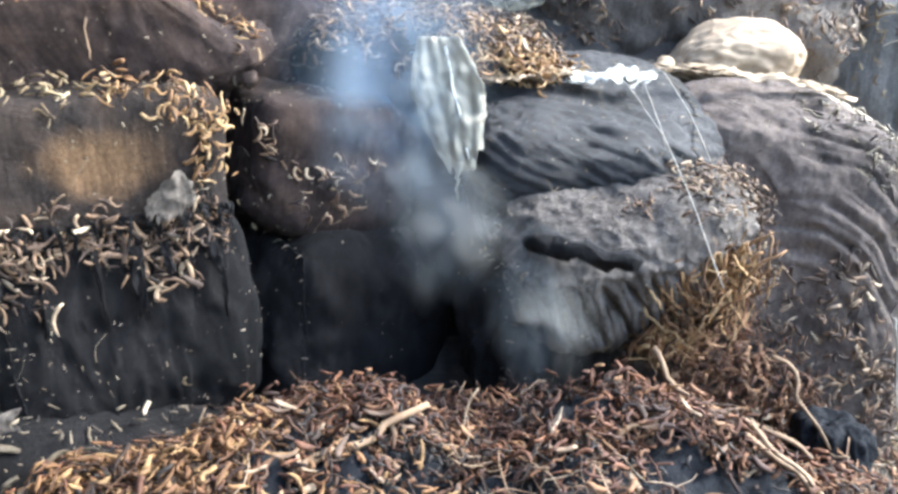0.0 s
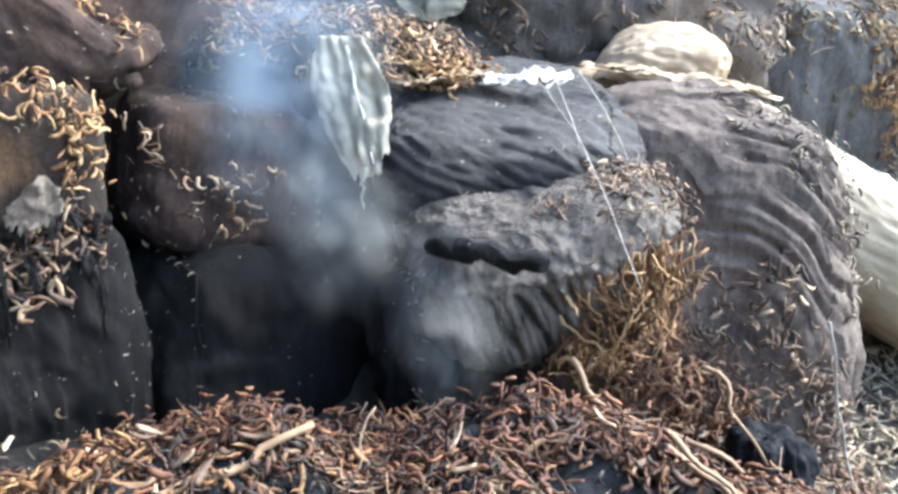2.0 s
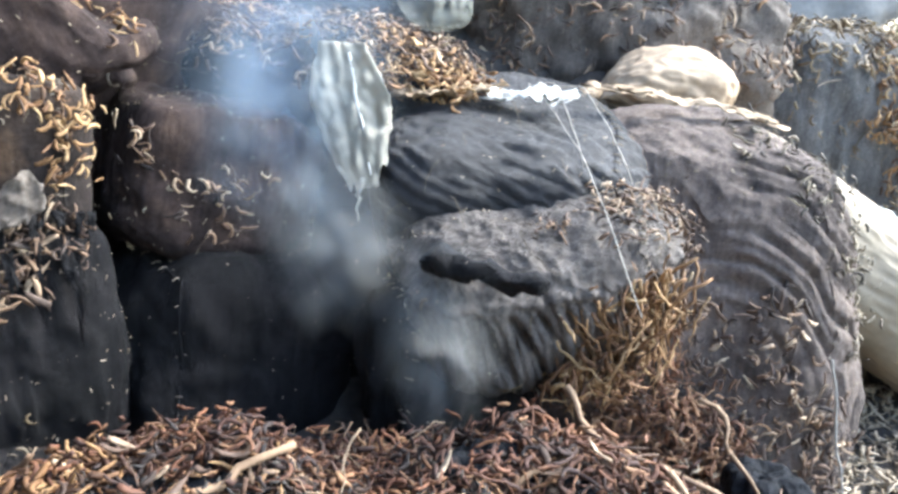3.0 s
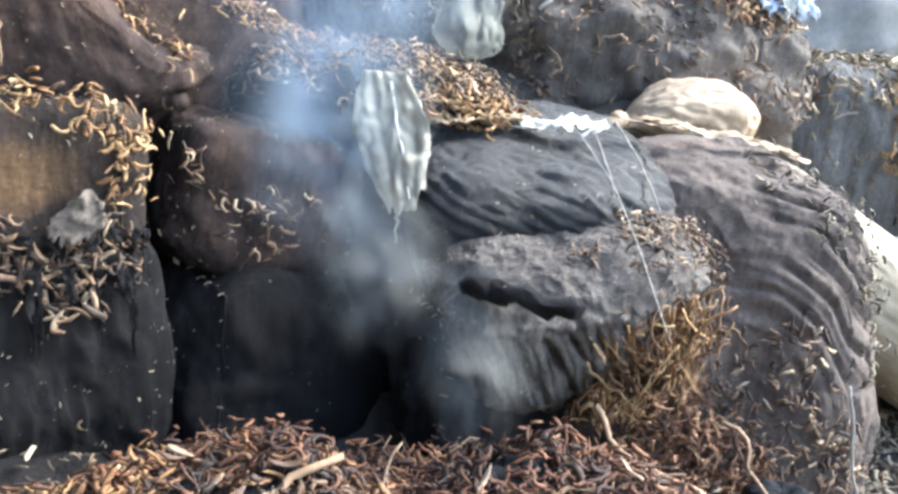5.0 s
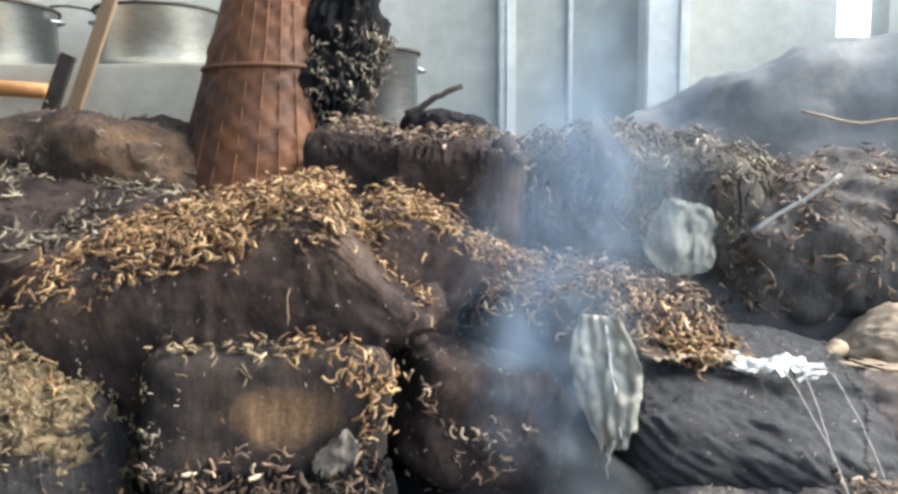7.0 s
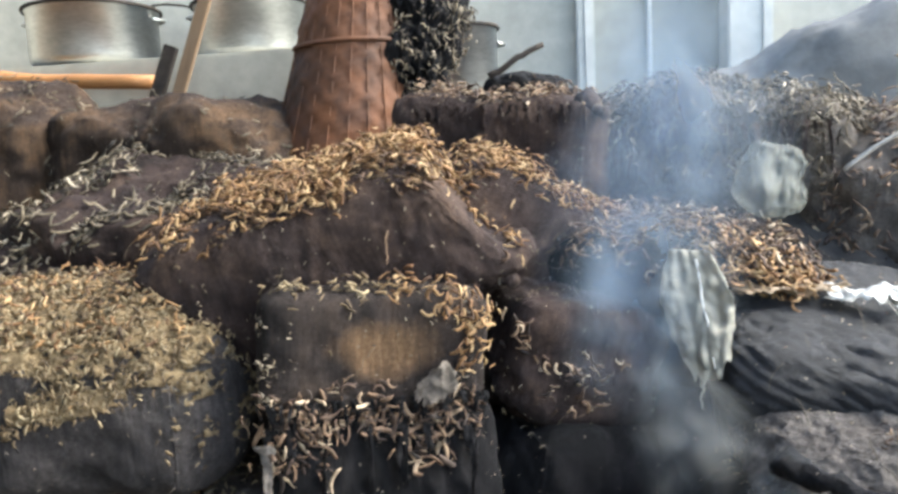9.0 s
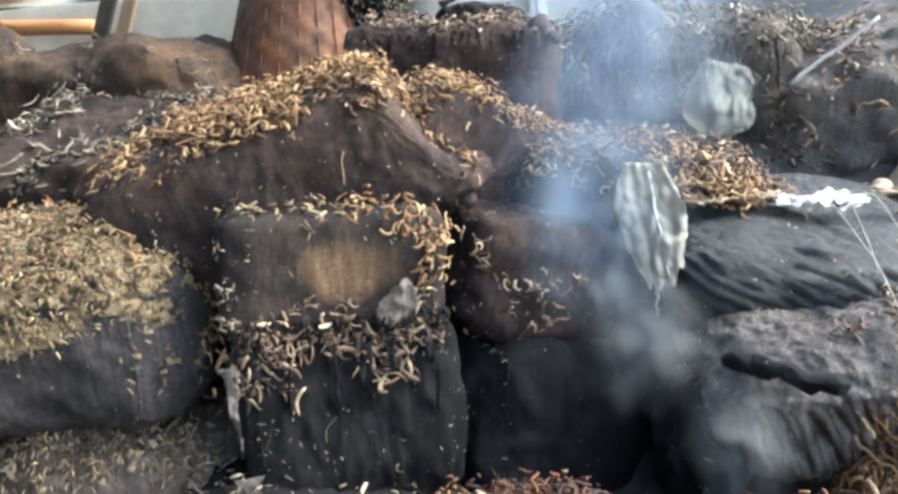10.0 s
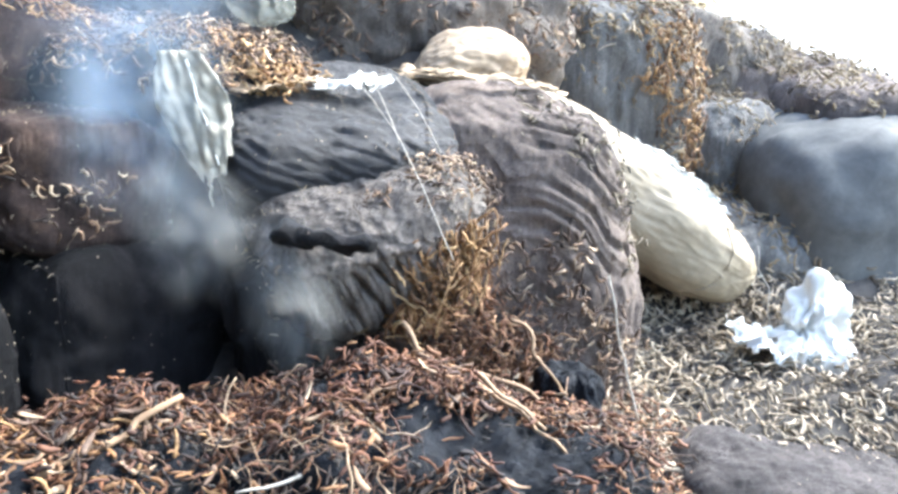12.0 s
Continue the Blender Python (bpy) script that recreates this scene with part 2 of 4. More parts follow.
def cube_sphere(n):
    bm = bmesh.new()
    bmesh.ops.create_cube(bm, size=2)
    bmesh.ops.subdivide_edges(bm, edges=bm.edges[:], cuts=n, use_grid_fill=True)
    bm.verts.ensure_lookup_table()
    co = np.array([v.co[:] for v in bm.verts])
    fa = [[v.index for v in f.verts] for f in bm.faces]
    bm.free()
    return co, fa


CUBES = {n: cube_sphere(n) for n in (18, 30, 42, 64, 96)}


def fbm(p, s, seed, octaves=3):
    return noise.fractal(Vector(p) * s + Vector((seed * 7.3, seed * 3.1, seed * 1.7)), 1.0, 2.0, octaves)


def smooth(a, b, x):
    u = max(0.0, min(1.0, (x - a) / (b - a)))
    return u * u * (3 - 2 * u)


def pillow(name, c, size, rot, mat, seed, k=3.2, lump=0.05, folds=0.012, along=(0, 0, 1), fold_scale=22.0, n=30, taper=0.0, ear=0.0, pinch=0.0, pinch_at=(0.4, 1.0), crease=0.004, pleat=None):
    """A stuffed sack: rounded block with bulges, cloth folds that run along one direction, a taper towards +z, drawn-out corners and a pinched +x end."""
    co, fa = CUBES[n]
    p = np.sign(co) * np.abs(np.tan(co * 0.7) / math.tan(0.7))
    r = (np.abs(p) ** k).sum(1) ** (1 / k)
    p = p / r[:, None]
    half = np.array(size) / 2
    along = Vector(along).normalized()
    out = []
    for q in p:
        x, y, z = q
        if taper:
            s = 1 - taper * (z + 1) / 2
            x, y = x * s, y * s
        if pinch:
            z += (-0.75 - z) * pinch * smooth(*pinch_at, x) * (1 if z > -0.75 else 0)
        e = 1 + ear * abs(x * y) ** 2.0
        w = Vector((x * half[0] * e, y * half[1] * e, z * half[2]))
        nrm = Vector((q[0] / half[0], q[1] / half[1], q[2] / half[2])).normalized()
        d = lump * fbm(w, 2.6, seed) + lump * 0.3 * fbm(w, 8.0, seed + 5) + crease * (1 - 2.5 * abs(fbm(w - along * (w.dot(along) * 0.6), 15.0, seed + 31, 3)))
        f = w - along * (w.dot(along) * 0.9)
        f = f + Vector((fbm(w, 4.0, seed + 40, 2), fbm(w, 4.0, seed + 41, 2), fbm(w, 4.0, seed + 42, 2))) * 0.03
        ridge = max(0.0, 1 - abs(fbm(f, fold_scale, seed + 9, 2)) * 3.0)
        patch = max(0.0, min(1.0, 0.5 + 1.8 * fbm(w, 2.2, seed + 21, 2)))
        if pleat:
            across, freq, amp, span = pleat
            wob = 3.6 * fbm(w, 2.2, seed + 50, 2) + 0.5 * fbm(w, 8.0, seed + 51, 2)
            hold = smooth(*span, q[2]) * max(0.0, min(1.0, 0.5 + 2.2 * fbm(w, 3.5, seed + 52, 2)))
            d += amp * (abs(math.sin(w.dot(across) * freq + wob)) ** 0.7 - 0.6) * hold
        out.append(w + nrm * (d + folds * ridge * patch))
    ob = mesh_object(name, out, fa, mat)
    ob.matrix_world = pose(*c, *rot)
    ob["cuts"] = n
    return ob


def attach(ob, parent):
    ob.parent = parent
    ob.matrix_parent_inverse = parent.matrix_world.inverted()
    return ob


def tube_mesh(points, radii, sides=5):
    """Vertices and faces of a tapered tube along points."""
    pts = [Vector(p) for p in points]
    verts, faces = [], []
    side = None
    for i, p in enumerate(pts):
        d = (pts[min(i + 1, len(pts) - 1)] - pts[max(i - 1, 0)]).normalized()
        if side is None:
            side = d.orthogonal().normalized()
        side = (side - d * side.dot(d)).normalized()
        up = d.cross(side)
        for j in range(sides):
            a = 2 * math.pi * j / sides
            verts.append(p + (side * math.cos(a) + up * math.sin(a)) * radii[i])
    for i in range(len(pts) - 1):
        for j in range(sides):
            k = (j + 1) % sides
            faces.append((i * sides + j, i * sides + k, (i + 1) * sides + k, (i + 1) * sides + j))
    faces.append(tuple(reversed(range(sides))))
    faces.append(tuple(range((len(pts) - 1) * sides, len(pts) * sides)))
    return verts, faces


STITCH = bpy.data.meshes.new("stitch")
_v, _f = tube_mesh([(0, -0.016, -0.003), (0, -0.006, 0.004), (0, 0.006, 0.004), (0, 0.016, -0.003)], [0.0016, 0.0024, 0.0024, 0.0016], 5)
STITCH.from_pydata([tuple(p) for p in _v], [], _f)
STITCH.materials.append(TWINE_DARK)


def seam(owner, axis, at, mat, lo=-2.4, hi=0.9, radius=0.0045):
    """A sewn seam round a sack in the plane where its axis is at a share of the half size; lo and hi bound the angle."""
    co = CUBES[owner["cuts"]][0]
    g = np.unique(np.round(co[:, axis], 4))
    g = g[np.argmin(np.abs(g - at))]
    i1, i2 = [i for i in range(3) if i != axis]
    ring = sorted((math.atan2(co[i, i2], co[i, i1]), i) for i in np.where(np.abs(co[:, axis] - g) < 1e-3)[0])
    pts = [owner.data.vertices[i].co.copy() for a, i in ring if lo <= a <= hi]
    if len(pts) > 3:
        v, f = tube_mesh(pts, [radius * (0.7 + 0.5 * (i % 2)) for i in range(len(pts))], 6)
        ob = mesh_object("seam", v, f, mat)
        ob.parent = owner
        tagged(ob, "sewn seam with coarse stitches")
        for i in range(2, len(pts) - 2, 4):
            d = (pts[i + 1] - pts[i - 1]).normalized()
            st = new("stitch", STITCH)
            st.matrix_local = Matrix.LocRotScale(pts[i], d.to_track_quat("X", "Z"), None)
            st.parent = ob


def sheet(name, o, u, v, mat, nu=24, nv=24, ripple=0.02, freq=6.0, seed=0, prof=None, rag=0.1, folds=0.0, thick=0.0015, droop=0.0):
    """A crumpled sheet from o along u and v, with a ragged edge and pleats along v; prof(b) narrows it."""
    o, u, v = Vector(o), Vector(u), Vector(v)
    nrm = u.cross(v).normalized()
    pts = []
    for j in range(nv + 1):
        b = j / nv
        for i in range(nu + 1):
            a = i / nu - 0.5
            a *= (prof(b) if prof else 1.0) * (1 + rag * fbm((a * 0.2, b * 1.5, 0), 6, seed + 3))
            bb = b * (1 + rag * fbm((a * 1.5, 0, 0), 6, seed + 8))
            q = o + u * (a + 0.5) + v * bb
            h = ripple * fbm(q, freq, seed) + ripple * 0.5 * (1 - 2 * abs(fbm(q, freq * 2.5, seed + 1))) + folds * math.sin(a * 26 + 3 * fbm((a, b, 0), 3, seed))
            pts.append(q + nrm * h - Vector((0, 0, droop * (a * 2) ** 2)))
    fs = [(j * (nu + 1) + i, j * (nu + 1) + i + 1, (j + 1) * (nu + 1) + i + 1, (j + 1) * (nu + 1) + i) for j in range(nv) for i in range(nu)]
    ob = mesh_object(name, pts, fs, mat)
    m = ob.modifiers.new("thickness", "SOLIDIFY")
    m.thickness = thick
    return ob


def tube(name, points, radius, mat, sides=8, taper=1.0):
    m = len(points) - 1
    v, f = tube_mesh(points, [radius * (1 + (taper - 1) * i / m) for i in range(m + 1)], sides)
    return mesh_object(name, v, f, mat)


def arc(a, b, n=10, sway=0.02, seed=0, drop=0.0):
    """Points from a to b that wander a little and may hang."""
    a, b = Vector(a), Vector(b)
    return [a.lerp(b, i / n) + Vector((fbm((i / n, 0, 0), 3, seed), fbm((0, i / n, 0), 3, seed + 2), fbm((0, 0, i / n), 3, seed + 4))) * sway * math.sin(math.pi * i / n)
            - Vector((0, 0, drop * math.sin(math.pi * i / n))) for i in range(n + 1)]


# ---- pods ----
def pod_shape(curl, length, width, seed, rings=6, sides=4):
    """A curled dry pod: blunt at the stalk, pointed at the tip, lying in the xy plane."""
    rng = random.Random(seed)
    pts, rad = [], []
    x = y = 0.0
    step = length / (rings - 1)
    for i in range(rings):
        u = i / (rings - 1)
        pts.append((x, y, 0.12 * length * (rng.random() - 0.5)))
        rad.append(1.25 * width * (0.35 + 0.65 * math.sin(math.pi * min(1, 0.18 + 0.85 * u)) ** 0.7) * (0.8 + 0.4 * rng.random()))
        a = curl * (u - 0.5) * (0.8 + 0.4 * rng.random())
        x, y = x + step * math.cos(a), y + step * math.sin(a)
    rad[-1] *= 0.35
    v, f = tube_mesh(pts, rad, sides)
    v = np.array([q[:] for q in v])
    v -= v.mean(0)
    v[:, 2] *= 0.8
    return v, f


PODS = [pod_shape(c, l, w, i) for i, (c, l, w) in enumerate([(0.5, 0.05, 0.0036), (1.6, 0.05, 0.0042), (2.9, 0.05, 0.0042), (1.0, 0.04, 0.005), (3.9, 0.055, 0.0038), (0.15, 0.042, 0.0028), (0.8, 0.06, 0.0034), (2.0, 0.042, 0.0048), (0.3, 0.034, 0.0055), (-1.2, 0.05, 0.003)])]
STRANDS = [pod_shape(c, l, w, 40 + i, 9, 4) for i, (c, l, w) in enumerate([(0.8, 0.13, 0.0024), (1.7, 0.16, 0.0028), (0.4, 0.1, 0.0032), (2.4, 0.12, 0.0024), (-1.2, 0.14, 0.002)])]
FIBRES = [pod_shape(c, l, w, 80 + i, 10, 4) for i, (c, l, w) in enumerate([(0.9, 0.2, 0.0016), (1.6, 0.26, 0.0022), (-0.7, 0.17, 0.0018), (2.2, 0.22, 0.0014)])]
def flat(shape):
    v, f = shape
    return v * np.array((1, 1, 0.35)) + np.array([(0, 0, 0.25 * abs(q[0]) + 0.2 * q[1]) for q in v]), f


FLAKES = [flat(pod_shape(c, l, w, 90 + i, 6, 5)) for i, (c, l, w) in enumerate([(0.6, 0.07, 0.0052), (1.2, 0.085, 0.0045), (-0.8, 0.06, 0.006), (0.2, 0.05, 0.0065)])]
BITS = [pod_shape(c, l, w, 60 + i, 4, 4) for i, (c, l, w) in enumerate([(0.8, 0.03, 0.0035), (1.8, 0.034, 0.0035), (0.2, 0.026, 0.004)])]
POD_MESHES = {}


def pod_mesh(i, mat):
    if (i, mat.name) not in POD_MESHES:
        me = bpy.data.meshes.new("pod")
        me.from_pydata([tuple(v) for v in PODS[i][0]], [], PODS[i][1])
        me.materials.append(mat)
        me.polygons.foreach_set("use_smooth", [True] * len(me.polygons))
        POD_MESHES[(i, mat.name)] = me
    return POD_MESHES[(i, mat.name)]


def spots(hosts, n, mask, rng):
    """Random places and normals on the hosts' surfaces, weighted by mask(place, normal)."""
    cen, nor, wei = [], [], []
    for ob in hosts:
        m = ob.matrix_world
        m3 = m.to_3x3()
        for p in ob.data.polygons:
            c, d = m @ p.center, (m3 @ p.normal).normalized()
            w = mask(c, d)
            if w > 0:
                cen.append(c), nor.append(d), wei.append(w * p.area)
    if not cen:
        return []
    wei = np.array(wei)
    pick = rng.choice(len(cen), size=n, p=wei / wei.sum())
    return [(cen[i], nor[i], math.sqrt(wei[i])) for i in pick]


def heap(name, hosts, n, mask, mat, seed, label, shapes=PODS, scale=1.0, layers=2, lift=0.012, down=0.0, singles=0, spread=0.02, category="dried pods"):
    """Loose pods lying on the hosts: singles as parts, the rest as one mesh."""
    rng = np.random.default_rng(seed)
    vs, fs, off = [], [], 0
    root = new(name)
    placed = spots(hosts, n, mask, rng)
    lone = 0
    for i, (c, d, _) in enumerate(placed):
        along = Vector(rng.normal(size=3))
        if down:
            along = along * (1 - down) + (Vector((0, 0, -1)) + 0.15 * Vector(rng.normal(size=3))) * down * 2
        d = (d + 0.35 * Vector(rng.normal(size=3))).normalized()
        along = (along - d * along.dot(d)).normalized()
        side = d.cross(along)
        rot = Matrix((along, side, d)).transposed()
        s = scale * (0.7 + 0.6 * rng.random())
        lay = rng.random() ** 1.3 * layers
        place = c + Vector(rng.normal(size=3)) * spread + d * (0.003 + lift * lay)
        k = int(rng.integers(len(shapes)))
        if lone < singles and i % max(1, n // max(1, singles)) == 0:
            ob = new("pod", pod_mesh(k, mat))
            ob.matrix_world = Matrix.LocRotScale(place + d * lift * 0.5, rot.to_quaternion(), (s, s, s))
            ob.parent = root
            lone += 1
            continue
        v = shapes[k][0] * s @ np.array(rot).T + np.array(place)
        vs.append(v)
        fs.extend([tuple(q + off for q in f) for f in shapes[k][1]])
        off += len(v)
    ob = mesh_object("loose_pods", np.concatenate(vs), fs, mat)
    tagged(ob, kind="stuff")
    ob.parent = root
    tagged(root, label, category, kind="stuff")
    return root


def crust(root, host, mask, mat, lift=0.008, rough=0.012):
    """A broken bed of crushed pods under a heap, following the sack below it."""
    m = host.matrix_world
    m3 = m.to_3x3()
    keep = [p for p in host.data.polygons if mask(m @ p.center, (m3 @ p.normal).normalized()) > 0.55]
    ids = sorted({i for p in keep for i in p.vertices})
    where = {i: k for k, i in enumerate(ids)}
    vs = []
    for i in ids:
        v = host.data.vertices[i]
        q = m @ v.co
        vs.append(q + (m3 @ v.normal).normalized() * (lift + rough * fbm(q, 45, 6, 3)))
    if keep:
        ob = mesh_object("crushed_bed", vs, [[where[i] for i in p.vertices] for p in keep], mat)
        ob.modifiers.new("thickness", "SOLIDIFY").thickness = 0.005
        ob.parent = root
        tagged(ob, "crushed pods and dust", kind="stuff")
    return root


def ear(owner, signs, length, mat, drop=0.4):
    """The tied corner of a sack, a tapering tuft of gathered cloth."""
    co = CUBES[owner["cuts"]][0]
    i = int(np.argmax(co @ np.array(signs)))
    a = owner.data.vertices[i].co
    d = Vector((signs[0], signs[1], -drop)).normalized()
    b = a + d * length
    pts = [a - d * 0.06, a - d * 0.02, a.lerp(b, 0.3), a.lerp(b, 0.65), b]
    v, f = tube_mesh(pts, [0.07, 0.055, 0.026, 0.02, 0.03], 12)
    v = [q + Vector((0, 0, 0.012 * fbm(q, 30, 2))) for q in v]
    ob = mesh_object("corner_tuft", v, f, mat)
    ob.parent = owner
    side = d.orthogonal().normalized()
    up = d.cross(side)
    ring = [a.lerp(b, 0.35) + (side * math.cos(q) + up * math.sin(q)) * 0.026 for q in [2 * math.pi * k / 16 for k in range(17)]]
    v, f = tube_mesh(ring, [0.0035] * 17, 5)
    tie = mesh_object("binding", v, f, TWINE_DARK)
    tie.parent = ob


def near(*balls):
    """A mask that is 1 inside any of the balls (x, y, z, radius), ragged at the rim."""
    def f(c, d):
        w = 0.0
        for x, y, z, r in balls:
            q = math.sqrt((c[0] - x) ** 2 + (c[1] - y) ** 2 + (c[2] - z) ** 2) / r + 0.35 * fbm(c, 9, 3, 2)
            w = max(w, 1.0 if q < 0.8 else max(0.0, (1.0 - q) / 0.2))
        return w
    return f


def upward(lo=0.35, extra=None, freq=5.0, thin=0.0):
    """A mask for upward surfaces, broken into uneven patches."""
    def f(c, d):
        w = max(0.0, min(1.0, (d[2] + 0.25 * fbm(c, freq, 11, 3) - lo) * 5))
        w *= max(0.0, min(1.0, 0.6 - thin + 1.6 * fbm(c, freq * 0.7, 17, 2)))
        return w * (extra(c, d) if extra else 1.0)
    return f


# ---- large structure ----
def block(name, lo, hi, mat, bevel=0.0):
    bm = bmesh.new()
    bmesh.ops.create_cube(bm, size=1)
    for v in bm.verts:
        v.co = Vector([lo[i] + (v.co[i] + 0.5) * (hi[i] - lo[i]) for i in range(3)])
    if bevel:
        bmesh.ops.bevel(bm, geom=bm.edges[:], offset=bevel, segments=2, affect="EDGES")
    me = bpy.data.meshes.new(name)
    bm.to_mesh(me)
    bm.free()
    me.materials.append(mat)
    return new(name, me)


def field(name, x0, x1, y0, y1, nx, ny, height, mat):
    v = [(x0 + (x1 - x0) * i / nx, y0 + (y1 - y0) * j / ny) for j in range(ny + 1) for i in range(nx + 1)]
    f = [(j * (nx + 1) + i, j * (nx + 1) + i + 1, (j + 1) * (nx + 1) + i + 1, (j + 1) * (nx + 1) + i) for j in range(ny) for i in range(nx)]
    return mesh_object(name, [(x, y, height(x, y)) for x, y in v], f, mat)


FLOOR_Z = -0.5
tagged(field("ground", -60, 60, -60, 60, 40, 40, lambda x, y: FLOOR_Z, GROUND), "concrete ground, sooty near the sacks, sun glare painted pale far off", "ground", kind="structure")


def slope_height(x, y):
    left = np.interp(y, [0.9, 1.3, 1.9, 2.3, 2.55, 2.8, 3.1, 3.6, 4.4, 5.0], [-0.5, -0.2, 0.1, 0.2, 0.35, 0.8, 1.25, 1.65, 1.85, 1.9])
    right = np.interp(y, [1.0, 1.5, 2.1, 2.6, 3.2, 3.8, 4.6, 5.0], [-0.49, -0.42, -0.16, -0.05, 0.25, 0.6, 0.7, 0.7])
    u = min(1, max(0, (x - 0.9) / 0.7))
    w = min(1, max(0, (x - 3.0) / 3.0))
    z = (left * (1 - u) + right * u) * (1 - w) + FLOOR_Z * w
    return max(FLOOR_Z + 0.002 if z < FLOOR_Z + 0.05 else -9, z + 0.05 * fbm((x, y, 0), 3.0, 2) + 0.02 * fbm((x, y, 0), 12.0, 3))


slope = tagged(field("debris_slope", -6.0, 6.0, 0.9, 5.0, 150, 60, slope_height, ASH), "black ash and charred debris under the sacks", "debris", kind="structure")

WALL_TURN = pose(0, 5.5, 0, 0, 0, 12)      # the back wall stands a little oblique


def by_wall(ob):
    ob.matrix_world = WALL_TURN @ ob.matrix_world
    return ob




def joined(name, boxes, mat):
    """One mesh of several butted boxes."""
    v, f = [], []
    for lo, hi in boxes:
        o = len(v)
        v += [(x, y, z) for x in (lo[0], hi[0]) for y in (lo[1], hi[1]) for z in (lo[2], hi[2])]
        f += [tuple(o + i for i in q) for q in ((0, 1, 3, 2), (4, 6, 7, 5), (0, 4, 5, 1), (2, 3, 7, 6), (0, 2, 6, 4), (1, 5, 7, 3))]
    return mesh_object(name, v, f, mat, smooth=False)


tagged(by_wall(joined("wall_back", (((-7.5, 0.0, FLOOR_Z), (1.48, 0.25, 4.6)), ((1.48, 0.0, FLOOR_Z), (1.84, 0.25, 2.7)), ((1.48, 0.0, 3.3), (1.84, 0.25, 4.6)), ((1.84, 0.0, FLOOR_Z), (2.1, 0.25, 4.6))), WALL)), "limewashed plaster back wall with a small bright opening", "wall", kind="structure")
tagged(block("wall_left", (-7.2, -4.0, FLOOR_Z), (-6.95, 4.0, 4.6), WALL), "limewashed plaster side wall", "wall", kind="structure")
tagged(block("wall_front", (-6.95, -4.25, FLOOR_Z), (3.0, -4.0, 3.6), WALL), "plain plaster wall", "wall", kind="structure")
# Unseen roof, added to keep skylight off the left-hand sacks.
tagged(block("ceiling", (-7.2, -4.2, 4.62), (0.3, 2.7, 4.74), SHADE_ROOF), "unseen dark roof added to shade the left of the stack", "ceiling", kind="structure")
tagged(by_wall(block("ledge", (-7.0, -0.95, FLOOR_Z), (-2.3, -0.004, 2.44), WALL, 0.02)), "white plastered masonry ledge", "ledge", kind="structure")


def pillar(x0, x1, y0, y1, label):
    root = new("pillar")
    child(block("shaft", (x0, y0, FLOOR_Z), (x1, y1, 4.595), PILLAR, 0.012), root)
    child(block("corner_strip", (x1 - 0.07, y0 - 0.02, FLOOR_Z), (x1 - 0.005, y0 - 0.003, 4.59), PILLAR, 0.006), root)
    root.matrix_world = WALL_TURN
    return tagged(root, label, "pillar", "pillars along the back wall", "structure")


pillar(0.10, 0.385, -0.28, -0.004, "pale plastered square pillar with a raised edge strip")
pillar(-0.87, -0.75, -0.1, -0.004, "pale plastered pilaster in the smoke")
tagged(by_wall(tube("conduit", [(-0.37, -0.03, FLOOR_Z + 0.01), (-0.37, -0.03, 2.0), (-0.37, -0.03, 4.58)], 0.02, PILLAR, 10)), "pale painted pipe up the back wall", "pipe", kind="structure")


# ---- sacks ----
def sack(label, *a, group="stacked sacks", **kw):
    return tagged(pillow("sack", *a, **kw), label, "sack", group)


bale_top = sack("square-ended sooty jute sack with a scorched tan patch", (-1.09, 2.17, 1.11), (0.74, 0.52, 0.4), (4, 4, 30), SACK_PATCH, 1, k=9, lump=0.025, folds=0.008, n=42)
bale_low = sack("charred black sack slit open with pods spilling out", (-1.085, 2.175, 0.6), (0.74, 0.53, 0.64), (0, 0, 30), SACK_BLACK, 2, k=9, lump=0.03, folds=0.014, n=42, crease=0.005)
sack_foot = sack("blackened sack at the foot of the stack", (-1.25, 2.0, 0.05), (1.0, 0.8, 0.75), (0, 0, 25), SACK_BLACK, 3, lump=0.06)
sack_a = sack("sooty brown jute sack heaped with golden pods", (-1.3, 2.36, 1.385), (1.38, 0.72, 0.58), (12, -17, 17), SACK_BROWN, 4, k=4, lump=0.03, folds=0.02, along=(0.3, 0, 1), n=64, ear=0.08, pinch=0.8, pinch_at=(0.55, 0.86), pleat=(Vector((0.9, 0, 0.4)), 45, 0.012, (0.4, -0.9)))
sack_b = sack("dark jute sack sloping down with pods on its edge", (-0.76, 2.84, 1.23), (0.86, 0.72, 0.78), (0, 31, 25), SACK_BROWN, 5, k=4.5, lump=0.04, n=42)
sack_s = sack("dark jute sack thick with cream pods and husk", (-2.13, 2.0, 0.93), (1.28, 0.8, 0.68), (4, 0, 14), SACK_SLATE, 6, k=3.4, lump=0.05, n=42)
sack_u = sack("soot-blackened sack under the husk-covered one", (-2.1, 2.1, 0.2), (1.4, 0.9, 0.8), (0, 0, 10), SACK_DRAPE, 7, lump=0.06)
brown = sack("scorched brown sack above the smoking hollow", (-0.52, 2.64, 0.97), (0.62, 0.68, 0.46), (4, 14, 33), SACK_BROWN, 8, k=5, lump=0.05, folds=0.01, n=42)
